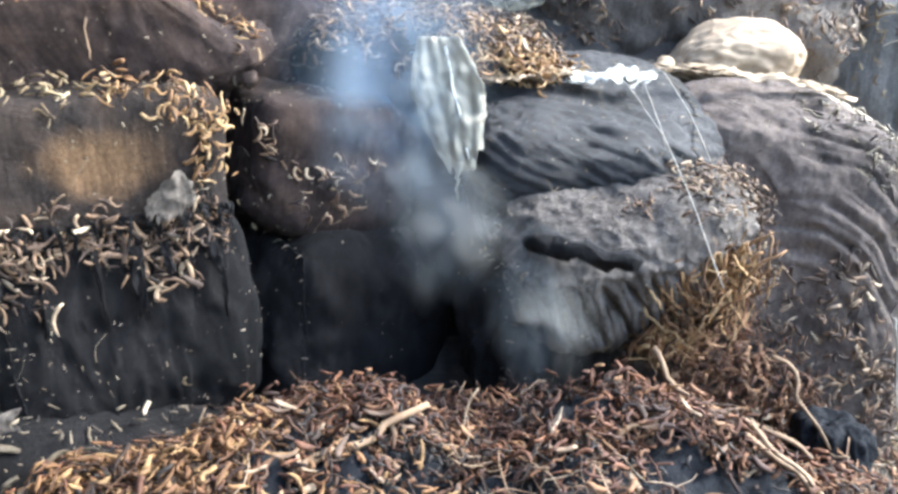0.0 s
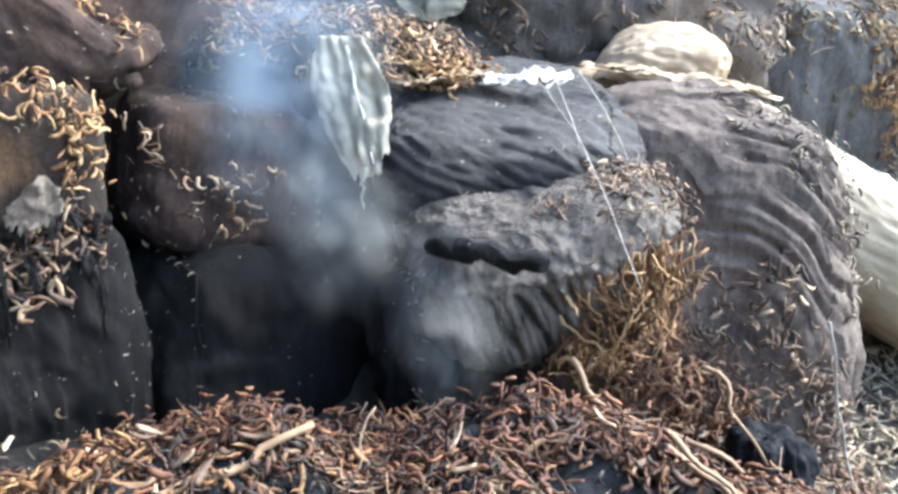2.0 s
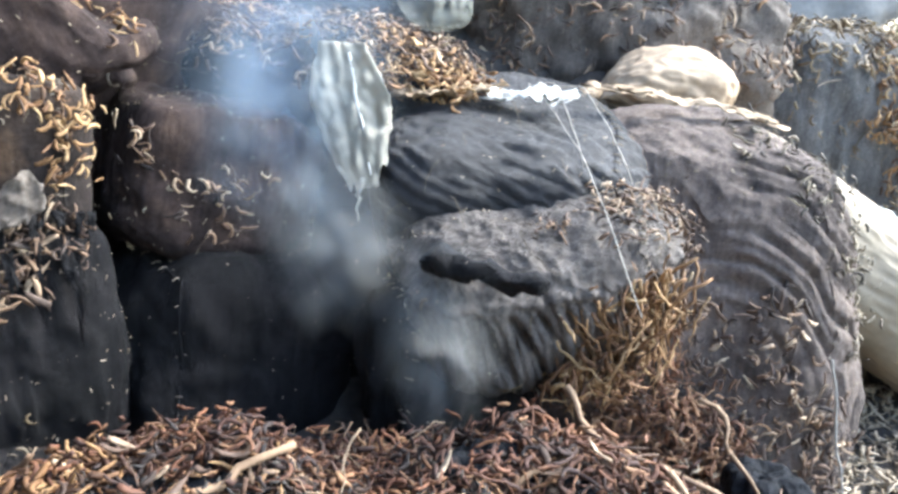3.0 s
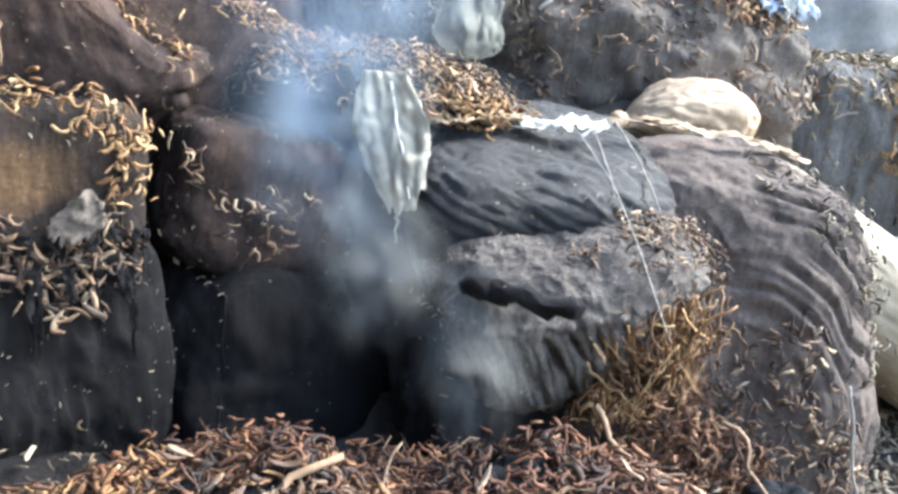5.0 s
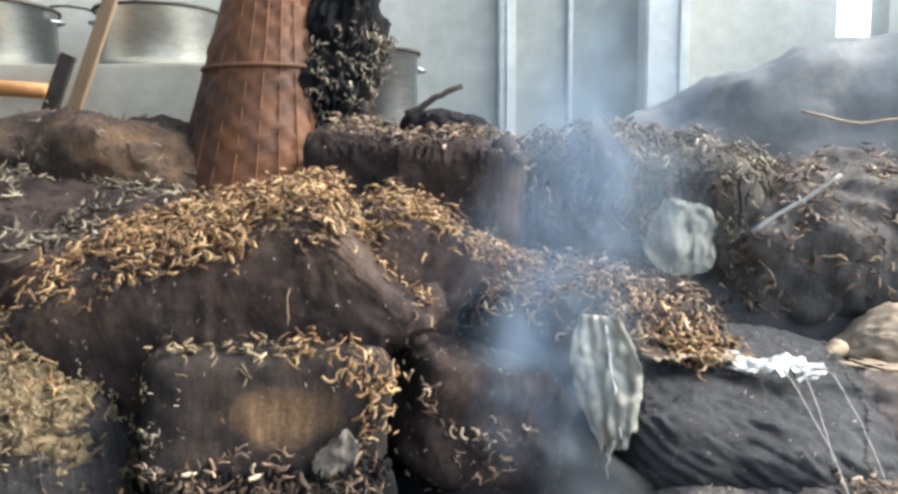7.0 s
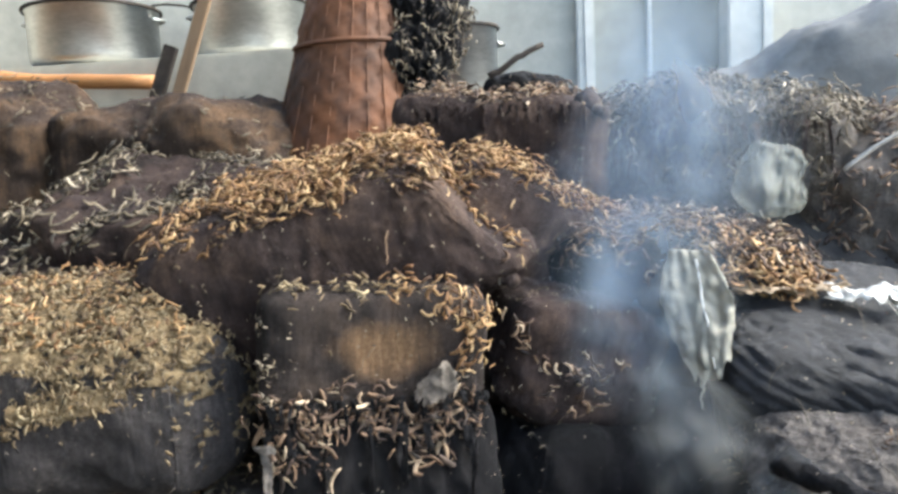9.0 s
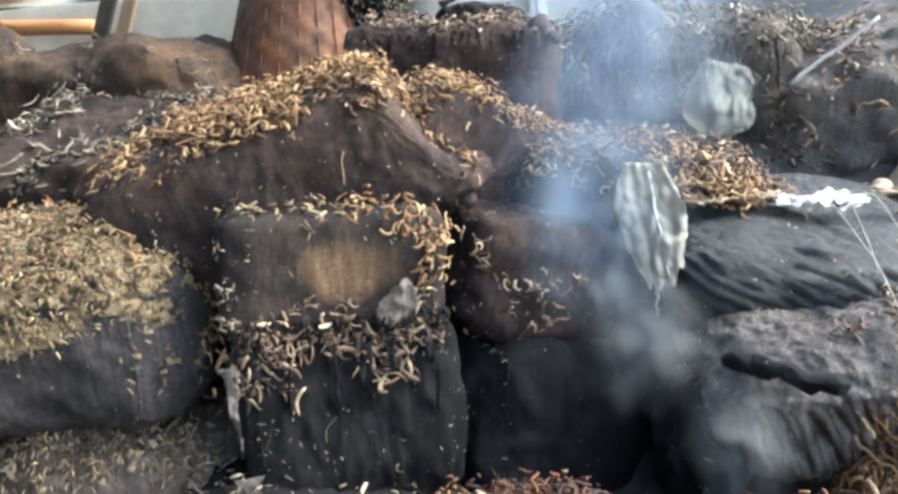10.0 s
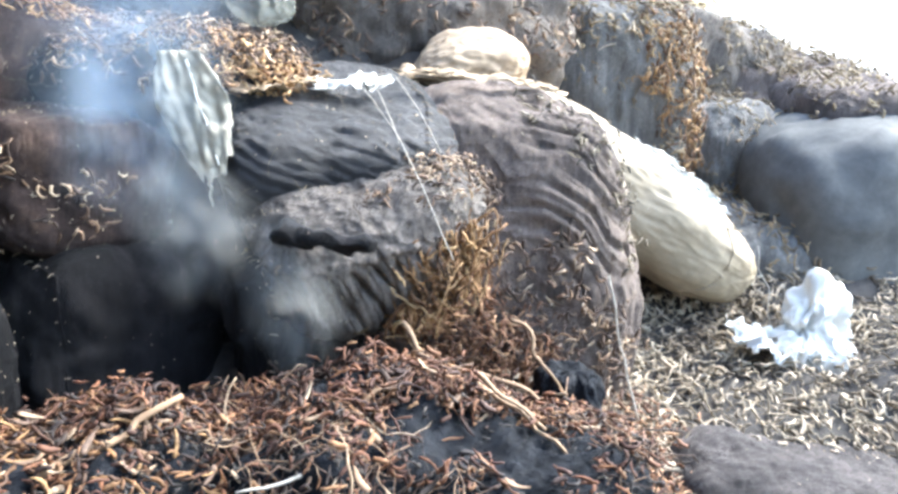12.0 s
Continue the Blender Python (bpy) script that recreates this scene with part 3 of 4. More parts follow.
sack("charred sack under the brown one", (-0.46, 2.56, 0.42), (0.72, 0.66, 0.66), (0, 6, 33), SACK_BLACK, 58, k=4, lump=0.07, folds=0.02)
sack_k = sack("charred sack behind the plastic flap", (-0.12, 2.9, 1.1), (0.98, 0.75, 0.6), (8, 8, 4), SACK_BLACK, 9, k=4.2, lump=0.05, n=42)
sack("burnt-out black sack in the smoking hollow", (0.0, 2.75, 0.5), (1.0, 0.6, 0.7), (0, 0, 0), SACK_BLACK, 10, lump=0.06)
# Black filler shape for the hollow's deep shadow; no separate sack is known here.
shade_lump = sack("black lump added for the dark shadow in the hollow", (0.24, 2.3, 0.42), (0.5, 0.4, 0.46), (6, 10, 20), SACK_BLACK, 72, k=3, lump=0.06, folds=0.03)
sack_c = sack("dark wet sack with taut wrinkles and white ties", (0.44, 2.62, 0.92), (0.84, 0.8, 0.54), (19, 4, 0), SACK_DARK, 11, k=3.8, lump=0.03, folds=0.006, along=(0.85, -0.4, -0.35), fold_scale=30, n=64, pleat=(Vector((0.45, 0.3, 0.85)), 75, 0.009, (-2.0, -1.5)))
sack_d = sack("ash-grey felted sack with deep vertical creases", (0.49, 2.25, 0.7), (0.74, 0.6, 0.48), (18, -9, 4), SACK_GREY, 12, k=3.1, lump=0.04, folds=0.004, along=(-0.25, 0.1, 1), fold_scale=20, n=96, crease=0.006)


def furrows(ob, across, spacing, depth, top, full, belt=0.0):
    """Deep uneven creases down the lower front of a sack, gathered under a stitched belt line."""
    across, half = Vector(across), max(v.co.z for v in ob.data.vertices)
    shift = []
    for v in ob.data.vertices:
        w = v.co
        a = abs(math.sin(math.pi * w.dot(across) / spacing + 1.5 * fbm(w * 1.0, 3.0, 71, 2)))
        b = abs(math.sin(math.pi * w.dot(across) / (spacing * 0.41) + 2.0 * fbm(w, 5.0, 72, 2)))
        hold = smooth(top, full, w.z / half) * max(0.25, min(1.0, 0.75 + 1.5 * fbm(w, 4.0, 73, 2)))
        d = -depth * ((1 - smooth(0.0, 0.6, a)) + 0.35 * (1 - smooth(0.0, 0.6, b))) * hold
        d += belt * math.exp(-((w.z / half - top) / 0.07) ** 2) * (0.6 + fbm(w, 30, 74, 2))
        shift.append(v.normal * d)
    for v, d in zip(ob.data.vertices, shift):
        v.co += d


furrows(sack_d, (1, 0.2, 0.22), 0.075, 0.036, 0.5, 0.25, 0.015)
sack_e = sack("large draped brown sack with long folds", (1.0, 2.66, 0.42), (1.44, 1.2, 1.42), (0, 6, -8), SACK_DRAPE, 13, k=2.8, lump=0.035, folds=0.004, along=(0.72, -0.35, -0.55), fold_scale=13, n=96, taper=0.28)


def drape(ob, pivot, dents):
    """Folds that sweep round a pivot on the front of a sack, fading in and out, and hollows sunk into the cloth."""
    inv = ob.matrix_world.inverted()
    p = inv @ Vector(pivot)
    hollows = [(inv @ Vector(c), r, depth) for c, r, depth in dents]
    shift = []
    for v in ob.data.vertices:
        w = v.co
        x, z = w.x - p.x, w.z - p.z
        r, a = math.hypot(x, z), math.degrees(math.atan2(z, x))
        wob = 4.0 * fbm(w, 1.7, 61, 3) + 0.008 * a
        fold = -(1 - smooth(0.0, 0.7, abs(math.sin(r * 46 + wob)))) - 0.45 * (1 - smooth(0.0, 0.7, abs(math.sin(r * 78 + 1.6 * wob))))
        hold = smooth(0.2, 0.34, r) * smooth(-60, -15, a) * smooth(115, 75, a) * smooth(0.3, -0.15, v.normal.y) * max(0.0, min(1.0, 0.55 + 2.4 * fbm(w, 2.6, 63, 2)))
        d = 0.02 * fold * hold
        hang = smooth(0.25, 0.55, x) * smooth(0.25, -0.15, z) * smooth(0.4, -0.1, v.normal.y)
        d += 0.022 * (abs(math.sin(w.x * 34 + w.y * 20 + 1.6 * fbm(w, 2.5, 66, 2))) - 0.6) * hang
        for c, rad, depth in hollows:
            d -= depth * math.exp(-((w - c).length / rad) ** 2)
        shift.append(v.normal * d)
    for v, d in zip(ob.data.vertices, shift):
        v.co += d


drape(sack_e, (0.93, 2.1, 0.36), (((0.84, 2.08, 0.84), 0.2, 0.15), ((0.98, 1.98, 0.35), 0.18, 0.06)))
sack_f = sack("clean cream sack slumped down the side", (1.68, 2.84, 0.57), (1.54, 0.58, 0.46), (0, 39, -10), SACK_CREAM, 14, k=2.7, lump=0.018, folds=0.004, along=(1, 0, 0.2), ear=0.06, n=64, crease=0.003)
mound = sack("charred front sack buried under golden pods", (-0.5, 1.5, 0.12), (1.35, 0.72, 0.72), (-4, 0, 30), CHAR, 15, k=2.6, lump=0.09, folds=0.02, n=64, crease=0.012)
mound_r = sack("charred collapsed sack under rusty pods and stalks", (0.42, 1.5, 0.03), (1.35, 0.9, 0.74), (-3, 10, -14), CHAR, 33, k=2.6, lump=0.1, folds=0.025, n=64, crease=0.012)
sack_g = sack("dark upright-edged sack topped with pods", (-0.9, 3.4, 1.66), (1.0, 0.8, 0.62), (0, 6, 4), SACK_BROWN, 16, k=6, lump=0.04, n=42)
sack_h = sack("sack under a tangled mat of ashy pods", (0.05, 3.62, 1.66), (1.2, 0.8, 0.56), (0, 3, -2), SACK_HAZED_PALE, 17, k=4, lump=0.08, n=42)
sack_i = sack("broad brown sack crusted with burnt pods", (1.02, 3.55, 1.32), (1.35, 0.95, 1.0), (10, 4, -6), SACK_HAZED_PALE, 18, k=3, lump=0.1, n=42)


def basket(c, r0, r1, h, lean, label):
    """A tall conical basket: woven cane wall with upright ribs, and a rim."""
    root = new("woven_basket")
    n, rows = 96, 46
    def at(u, a, out=0.0):
        r = r0 + (r1 - r0) * u ** 0.85 + out
        return (r * math.cos(a) + lean * u * h, 0.8 * r * math.sin(a), h * u)
    v = [at(j / rows, 2 * math.pi * i / n, 0.007 * math.sin(12 * 2 * math.pi * i / n + math.pi * (j // 2)) + 0.02 * fbm((i / n, j / rows, 0), 5, 3)) for j in range(rows + 1) for i in range(n)]
    f = [(j * n + i, j * n + (i + 1) % n, (j + 1) * n + (i + 1) % n, (j + 1) * n + i) for j in range(rows) for i in range(n)]
    child(mesh_object("woven_wall", v, f, CANE), root)
    for k in range(24):
        a = 2 * math.pi * (k + 0.5) / 24
        child(tube("rib", [at(u / 10, a, 0.006) for u in range(11)], 0.005, CANE, 5, 0.7), root)
    for u in (0.01, 0.5, 0.99):
        child(tube("rim", [at(u, 2 * math.pi * i / 48, 0.012) for i in range(49)], 0.014, CANE, 6), root)
    root.matrix_world = pose(*c)
    return tagged(root, label, "basket")


basket((-1.84, 3.55, 1.68), 0.45, 0.17, 1.28, 0.12, "tall scorched orange-brown woven cane basket on the stack")
sack_r = sack("charred black netting bundled beside the basket", (-1.41, 3.66, 2.42), (0.34, 0.34, 0.95), (0, 8, 5), SACK_BLACK, 19, k=2.6, lump=0.1, folds=0.05, along=(0.2, 0, 1), n=42, crease=0.03)
sack_v = sack("brown jute sack lying far back", (-2.7, 3.4, 1.78), (1.5, 0.9, 0.6), (0, 3, 3), SACK_TAN, 20, lump=0.08)
sack_w = sack("large brown jute sack lying far back", (-4.1, 3.2, 1.82), (1.6, 1.0, 0.9), (0, 0, 8), SACK_TAN, 21, lump=0.1)
sack_l = sack("collapsed sack covered in ashy pods", (-2.35, 2.85, 1.35), (1.5, 1.0, 0.66), (22, 4, 8), SACK_BROWN, 22, lump=0.12)
sack_m = sack("dark collapsed sack strewn with pale pods", (-3.2, 2.6, 1.05), (1.5, 1.0, 0.8), (14, 0, 5), SACK_BROWN, 23, lump=0.1)
sack_j = sack("dark sack on the sunny side with pods on top", (1.98, 3.65, 0.83), (0.85, 0.85, 1.12), (0, 5, 0), SACK_HAZED_DARK, 24, k=3.4, lump=0.06, folds=0.02)
sack_n = sack("small dark sack on the sunny side", (2.72, 3.75, 0.3), (0.75, 0.75, 1.0), (0, 4, 10), SACK_HAZED_DARK, 25, k=3.2, lump=0.06, folds=0.02)
sack_y = sack("sloping sack thick with pods against the sky", (2.75, 4.25, 0.76), (1.5, 0.9, 1.05), (0, 22, 0), SACK_HAZED_PALE, 75, k=3.4, lump=0.08, folds=0.02)
sack_o = sack("brown sack at the far end of the heap", (3.5, 4.2, 0.38), (1.5, 1.0, 1.1), (0, 14, 0), SACK_DRAPE, 26, lump=0.1, folds=0.02)
low_tarp = tagged(pillow("tarpaulin", (3.98, 3.4, -0.1), (2.7, 1.6, 1.4), (0, 7, -4), TARP, 27, lump=0.05, k=7, folds=0.03, pleat=(Vector((1, 0.2, 0.0)), 9, 0.03, (-2.0, -1.5))), "grey tarpaulin over a low heap", "tarpaulin")
attach(tagged(tube("rope", arc((2.78, 2.6, -0.3), (4.2, 2.54, 0.42), 14, 0.05, 5), 0.008, TWINE, 6), "pale tie-down rope"), low_tarp)
sack_p = sack("dark slumped sack low on the sunny side", (2.5, 3.15, 0.0), (0.95, 0.75, 0.6), (6, 8, 4), SACK_HAZED_DARK, 70, lump=0.07, folds=0.02)
sack_x = sack("brown sack lying on the tarpaulin", (3.95, 3.55, 0.52), (1.7, 1.2, 0.4), (0, 13, -8), SACK_DRAPE, 73, lump=0.08, folds=0.03)
sack_q = sack("flat grey sack at the foot of the slope", (1.9, 1.71, -0.34), (1.05, 0.5, 0.3), (0, 13, -14), SACK_SLATE, 28, lump=0.04)
bag = tagged(pillow("paper_bag", (1.03, 2.93, 1.2), (0.56, 0.34, 0.23), (0, -4, 184), PAPER, 29, k=2.3, lump=0.045, folds=0.006, along=(1, 0, 0.3), n=42, crease=0.006, ear=0.12, pinch=0.7, pinch_at=(0.1, 1.1)), "scorched cream paper bag with a white edge", "paper bag")
attach(tagged(tube("rolled_mouth", arc((0.78, 2.82, 1.2), (0.72, 2.74, 1.16), 6, 0.02, 3), 0.035, PAPER, 10, 0.5), "twisted paper mouth"), bag)
for owner in [o for o in scene.objects if o.get("category") == "sack" and o is not sack_a]:
    k = len(owner.name) + int(owner.location.x * 10)
    seam(owner, 0, (0.84, -0.88, 0.8)[k % 3], owner.data.materials[0], -3.1, 3.1)
for owner, signs in ((sack_a, (1, -1, -0.6)), (sack_g, (1, -1, 0.6))):
    ear(owner, signs, 0.07, owner.data.materials[0])

# horn of stiff burnt cloth on the grey sack
horn = tube("burnt_fold", arc((0.2, 1.96, 0.85), (0.44, 1.78, 0.81), 12, 0.04, 3), 0.05, SACK_BLACK, 10, 0.45)
for v in horn.data.vertices:
    v.co.z = 0.835 + (v.co.z - 0.835) * 0.7 + 0.025 * fbm(v.co, 16, 4)
    v.co.y += 0.03 * fbm(v.co, 22, 6)
attach(tagged(horn, "stiff burnt black fold of cloth"), sack_d)

# frayed hems of burnt cloth hanging from the front edges
def hem(owner, a, b, count, length, mat, seed):
    rng = random.Random(seed)
    for i in range(count):
        u = (i + rng.random() * 0.8) / count
        o = Vector(a).lerp(Vector(b), u)
        w = Vector(b) - Vector(a)
        w = w.normalized() * (0.01 + 0.03 * rng.random() ** 2)
        d = Vector((rng.uniform(-0.02, 0.02), rng.uniform(-0.03, 0.0), -length * (0.3 + rng.random())))
        attach(sheet("frayed_strip", o, w, d, mat, 6, 10, 0.02, 14, seed + i, lambda q: 1.1 - 0.4 * q, 0.6), owner)


hem(bale_top, (-1.27, 1.74, 0.98), (-0.66, 2.1, 0.95), 22, 0.07, SACK_BLACK, 5)
hem(bale_low, (-1.27, 1.74, 0.9), (-0.66, 2.08, 0.86), 12, 0.16, SACK_BLACK, 8)
hem(sack_g, (-1.2, 2.97, 1.95), (-0.5, 3.03, 1.9), 16, 0.1, SACK_BROWN, 14)
hem(sack_h, (-0.4, 3.2, 1.8), (0.5, 3.2, 1.78), 20, 0.16, SACK_BROWN, 25)


# torn plastic, ties and rags
flap = tagged(sheet("plastic_flap", (-0.14, 2.42, 1.36), (0.2, -0.03, 0.0), (0.05, -0.12, -0.4), PLASTIC, 26, 36, 0.028, 6, 2, lambda b: 0.35 + 0.75 * math.sin(math.pi * min(1, b * 0.85 + 0.12)) * (1 if b < 0.75 else 1.5 - 0.67 * b), 0.08, 0.004), "torn cloudy plastic flap hanging over the hollow", "plastic sheet")
attach(tagged(tube("ridge", arc((-0.02, 2.40, 1.33), (0.035, 2.28, 1.0), 12, 0.02, 6), 0.006, PLASTIC_WHITE, 6, 0.5), "white rolled edge"), flap)
attach(tube("tail", arc((0.01, 2.29, 0.99), (-0.005, 2.27, 0.87), 8, 0.02, 8), 0.007, PLASTIC, 6, 0.4), flap)
tagged(sheet("plastic_strip", (0.1, 2.56, 1.225), (0.3, -0.03, 0.01), (0.0, -0.07, -0.01), PAPER, 30, 8, 0.03, 12, 5, None, 0.6), "torn pale edge of a sack liner", "plastic strip")
tagged(sheet("plastic_strip", (0.38, 2.56, 1.235), (0.26, -0.02, -0.02), (0.0, -0.1, -0.03), PLASTIC_WHITE, 30, 12, 0.028, 12, 7, None, 0.5), "crumpled white plastic edge on the dark sack", "plastic strip")
tagged(sheet("plastic_strip", (0.78, 2.56, 1.235), (0.5, 0.0, -0.11), (0.0, -0.05, -0.02), PAPER, 34, 10, 0.022, 10, 9, None, 0.6), "scorched white plastic edge below the paper bag", "plastic strip")
for a, b, k in (((0.50, 2.45, 1.235), (0.68, 1.83, 0.72), 1), ((0.575, 2.43, 1.22), (0.74, 2.16, 0.98), 2), ((0.53, 2.44, 1.23), (0.6, 2.13, 1.03), 3)):
    tagged(tube("tie", arc(a, b, 14, 0.012, k, -0.09), 0.0017, TWINE, 5), "thin white tie hanging across the sack", "tie", "ties")
tagged(tube("tie", arc((1.28, 2.05, 0.5), (1.36, 1.98, -0.05), 14, 0.03, 6, 0), 0.004, TWINE, 5), "pale tie hanging down the draped sack", "tie", "ties")
tagged(tube("tie", arc((2.2, 2.5, 0.34), (2.26, 2.46, -0.05), 10, 0.03, 9, 0), 0.003, TWINE, 5), "pale tie hanging from the cream sack", "tie", "ties")
tagged(sheet("torn_liner", (-0.8, 1.96, 1.07), (0.09, 0.055, 0.0), (-0.05, -0.02, -0.13), SACK_HAZED_PALE, 18, 18, 0.014, 12, 12, lambda b: 0.15 + 1.0 * math.sin(2.6 * b), 0.25), "scrap of torn pale grey lining on a sack", "lining scrap")
clear = tagged(pillow("clear_plastic_bag", (0.28, 3.06, 1.567), (0.22, 0.12, 0.26), (0, 8, 10), PLASTIC_CLEAR, 61, k=6, lump=0.09, folds=0.012, along=(0.2, 0, 1), fold_scale=14, crease=0.016, n=42), "crumpled clear plastic bag hanging off the stack", "plastic bag")
tagged(pillow("burnt_lump", (1.06, 1.93, 0.13), (0.24, 0.2, 0.28), (0, 5, 10), CHAR, 77, lump=0.05, crease=0.012), "blue-black lump of char at the foot of the draped sack", "char")
for a, u, v, k in (((1.85, 2.98, 0.8), (0.2, -0.02, -0.14), (0.02, -0.04, -0.1), 81), ((2.07, 2.95, 0.64), (0.2, -0.03, -0.17), (0.02, -0.04, -0.09), 82)):
    tagged(sheet("plastic_strip", a, u, v, PLASTIC_WHITE, 24, 10, 0.04, 11, k, None, 0.7), "ragged white plastic behind the cream sack", "plastic strip")
rag = tagged(pillow("white_rag", (2.36, 2.35, -0.03), (0.46, 0.38, 0.44), (0, 12, 20), PLASTIC_WHITE, 60, k=2.2, lump=0.1, folds=0.03, n=42, crease=0.025, along=(0.3, 0, 1), fold_scale=14, taper=0.85, pleat=(Vector((1, 0.4, 0)), 30, 0.09, (-2.0, -1.5))), "crumpled white plastic bag on the slope", "plastic bag")
attach(sheet("loose_tail", (1.98, 2.42, 0.06), (0.36, -0.05, -0.08), (0.05, -0.18, -0.08), PLASTIC_WHITE, 30, 20, 0.06, 9, 16, None, 0.3, 0.01), rag)
tagged(sheet("rag_strip", (-1.28, 1.72, 0.86), (0.04, 0.01, 0.0), (0.02, -0.01, -0.22), SACK_GREY, 6, 20, 0.02, 16, 18, lambda b: 1.2 - b, 0.5), "frayed grey strip hanging off the slit sack", "rag")
tagged(sheet("rag_strip", (-1.27, 1.72, 0.5), (0.06, 0.03, 0.0), (0.02, -0.04, -0.24), SACK_GREY, 8, 20, 0.02, 16, 19, lambda b: 1.2 - 0.6 * b, 0.5), "frayed pale strip at the foot of the stack", "rag")
for i, (x, y, z) in enumerate(((1.38, 3.2, 1.7), (1.47, 3.22, 1.69), (1.55, 3.25, 1.68))):
    tagged(sheet("striped_cloth", (x, y, z + 0.1), (0.09, 0.03, -0.01), (0.03, -0.05, -0.2), STRIPE_BLUE if i != 1 else PLASTIC_WHITE, 14, 18, 0.03, 10, 22 + i, None, 0.3, 0.01), "torn blue and white striped sack cloth", "cloth", "striped cloth scraps")
tagged(tube("stick", arc((0.50, 2.98, 1.585), (0.80, 2.98, 1.80), 10, 0.006, 4), 0.0085, TWINE, 7, 0.8), "pale bare stick lying on a sack", "stick")
tagged(tube("stick", arc((-0.4, 1.42, 0.50), (-0.1, 1.6, 0.55), 10, 0.03, 5), 0.012, WOOD, 7, 0.7), "broken stalk lying on the pods", "stick")
tagged(tube("stick", arc((-0.9, 3.15, 2.06), (-0.66, 3.2, 2.18), 8, 0.02, 7), 0.016, WOOD_BURNT, 7, 0.8), "burnt stick on the upper sack", "stick")
tagged(tube("stick", arc((0.3, 1.36, 0.42), (0.02, 1.3, 0.44), 8, 0.02, 11), 0.007, TWINE, 6, 0.4), "pale bare twig on the charred sack", "stick")
for a, b, k in (((0.52, 1.72, 0.5), (0.86, 1.32, 0.27), 21), ((0.6, 1.66, 0.46), (0.8, 1.42, 0.36), 22), ((0.3, 1.52, 0.43), (0.55, 1.66, 0.47), 23), ((0.68, 1.7, 0.42), (1.02, 1.5, 0.16), 24), ((0.9, 2.0, 0.42), (1.02, 1.84, 0.2), 25)):
    tagged(tube("stalk", arc(a, b, 12, 0.05, k, -0.04), 0.008, WOOD, 6, 0.6), "long dry brown stalk lying over the burnt heap", "stalk", "long stalks")
tagged(tube("stick", arc((-0.97, 2.07, 1.5), (-0.95, 2.03, 1.37), 8, 0.03, 13), 0.003, WOOD, 6, 0.5), "thin stalk hanging off the sack", "stick")
tagged(tube("stick", arc((0.52, 1.9, 0.52), (0.6, 1.82, 0.38), 8, 0.02, 15), 0.01, WOOD, 6, 0.6), "broken stalk leaning on the heap", "stick")
cap = pillow("burnt_bag", (-0.8, 3.45, 2.0), (0.34, 0.3, 0.16), (0, 5, 10), SACK_BLACK, 50, lump=0.05)
tagged(cap, "burnt black bag on the upper sack", "bag")
tarp = tagged(pillow("collapsed_tarpaulin", (1.62, 4.85, 1.83), (3.6, 0.9, 1.5), (0, -17, 8), TARP_HAZED, 51, k=5, lump=0.08, folds=0.03, along=(1, 0, 0.2)), "sagging grey tarpaulin over the far heap", "tarpaulin")
attach(tagged(tube("rolled_hem", arc((0.9, 4.16, 2.1), (1.95, 4.2, 2.3), 18, 0.03, 3, 0.14), 0.007, PAPER, 6), "pale rolled hem"), tarp)


# ---- pots, pole and planks by the wall ----
def pot(c, d, h, label):
    """A straight-sided cooking pot: lathed wall, rolled rim, lugs."""
    root = new("cooking_pot")
    prof = [(0.0, 0.004), (d * 0.44, 0.0), (d * 0.48, 0.02), (d * 0.5, 0.06), (d * 0.5, h), (d * 0.53, h + 0.008), (d * 0.53, h + 0.018), (d * 0.485, h + 0.012), (d * 0.485, 0.05), (0.0, 0.03)]
    n = 48
    v = [(r * math.cos(2 * math.pi * i / n), r * math.sin(2 * math.pi * i / n), z) for r, z in prof for i in range(n)]
    f = [(k * n + i, k * n + (i + 1) % n, (k + 1) * n + (i + 1) % n, (k + 1) * n + i) for k in range(len(prof) - 1) for i in range(n)]
    child(mesh_object("body", v, f, ALU), root)
    ring = [(d * 0.52 * math.cos(2 * math.pi * i / n), d * 0.52 * math.sin(2 * math.pi * i / n), h + 0.012) for i in range(n + 1)]
    child(tube("rim", ring, 0.013, WOOD_BURNT, 6), root)
    for s in (-1, 1):
        lug = [(s * d * 0.5 + s * 0.05 * math.sin(math.pi * i / 8), -0.08 + 0.16 * i / 8, h * 0.85) for i in range(9)]
        grip = child(tube("handle", lug, 0.011, ALU, 6), root)
        for e in (-0.08, 0.08):
            child(tube("rivet", [(s * d * 0.49, e, h * 0.85), (s * d * 0.515, e, h * 0.85)], 0.014, ALU, 8, 0.7), grip)
    root.matrix_world = pose(*c, 0, 0, 25)
    return tagged(root, label, "cooking pot", "pots on the ledge")


pot((-3.98, 4.12, 2.443), 0.84, 0.38, "large dull aluminium cooking pot on the ledge")
pot((-2.93, 4.45, 2.443), 0.76, 0.36, "dull aluminium cooking pot with a sooty rim")
pot((-1.5, 4.6, 1.92), 0.5, 0.6, "small pale aluminium pot behind the standing sack")
tagged(tube("wooden_pole", arc((-4.9, 3.35, 2.42), (-3.2, 3.72, 2.27), 10, 0.02, 2), 0.05, WOOD_ORANGE, 12, 0.9), "orange-brown wooden pole lying along the ledge", "pole")
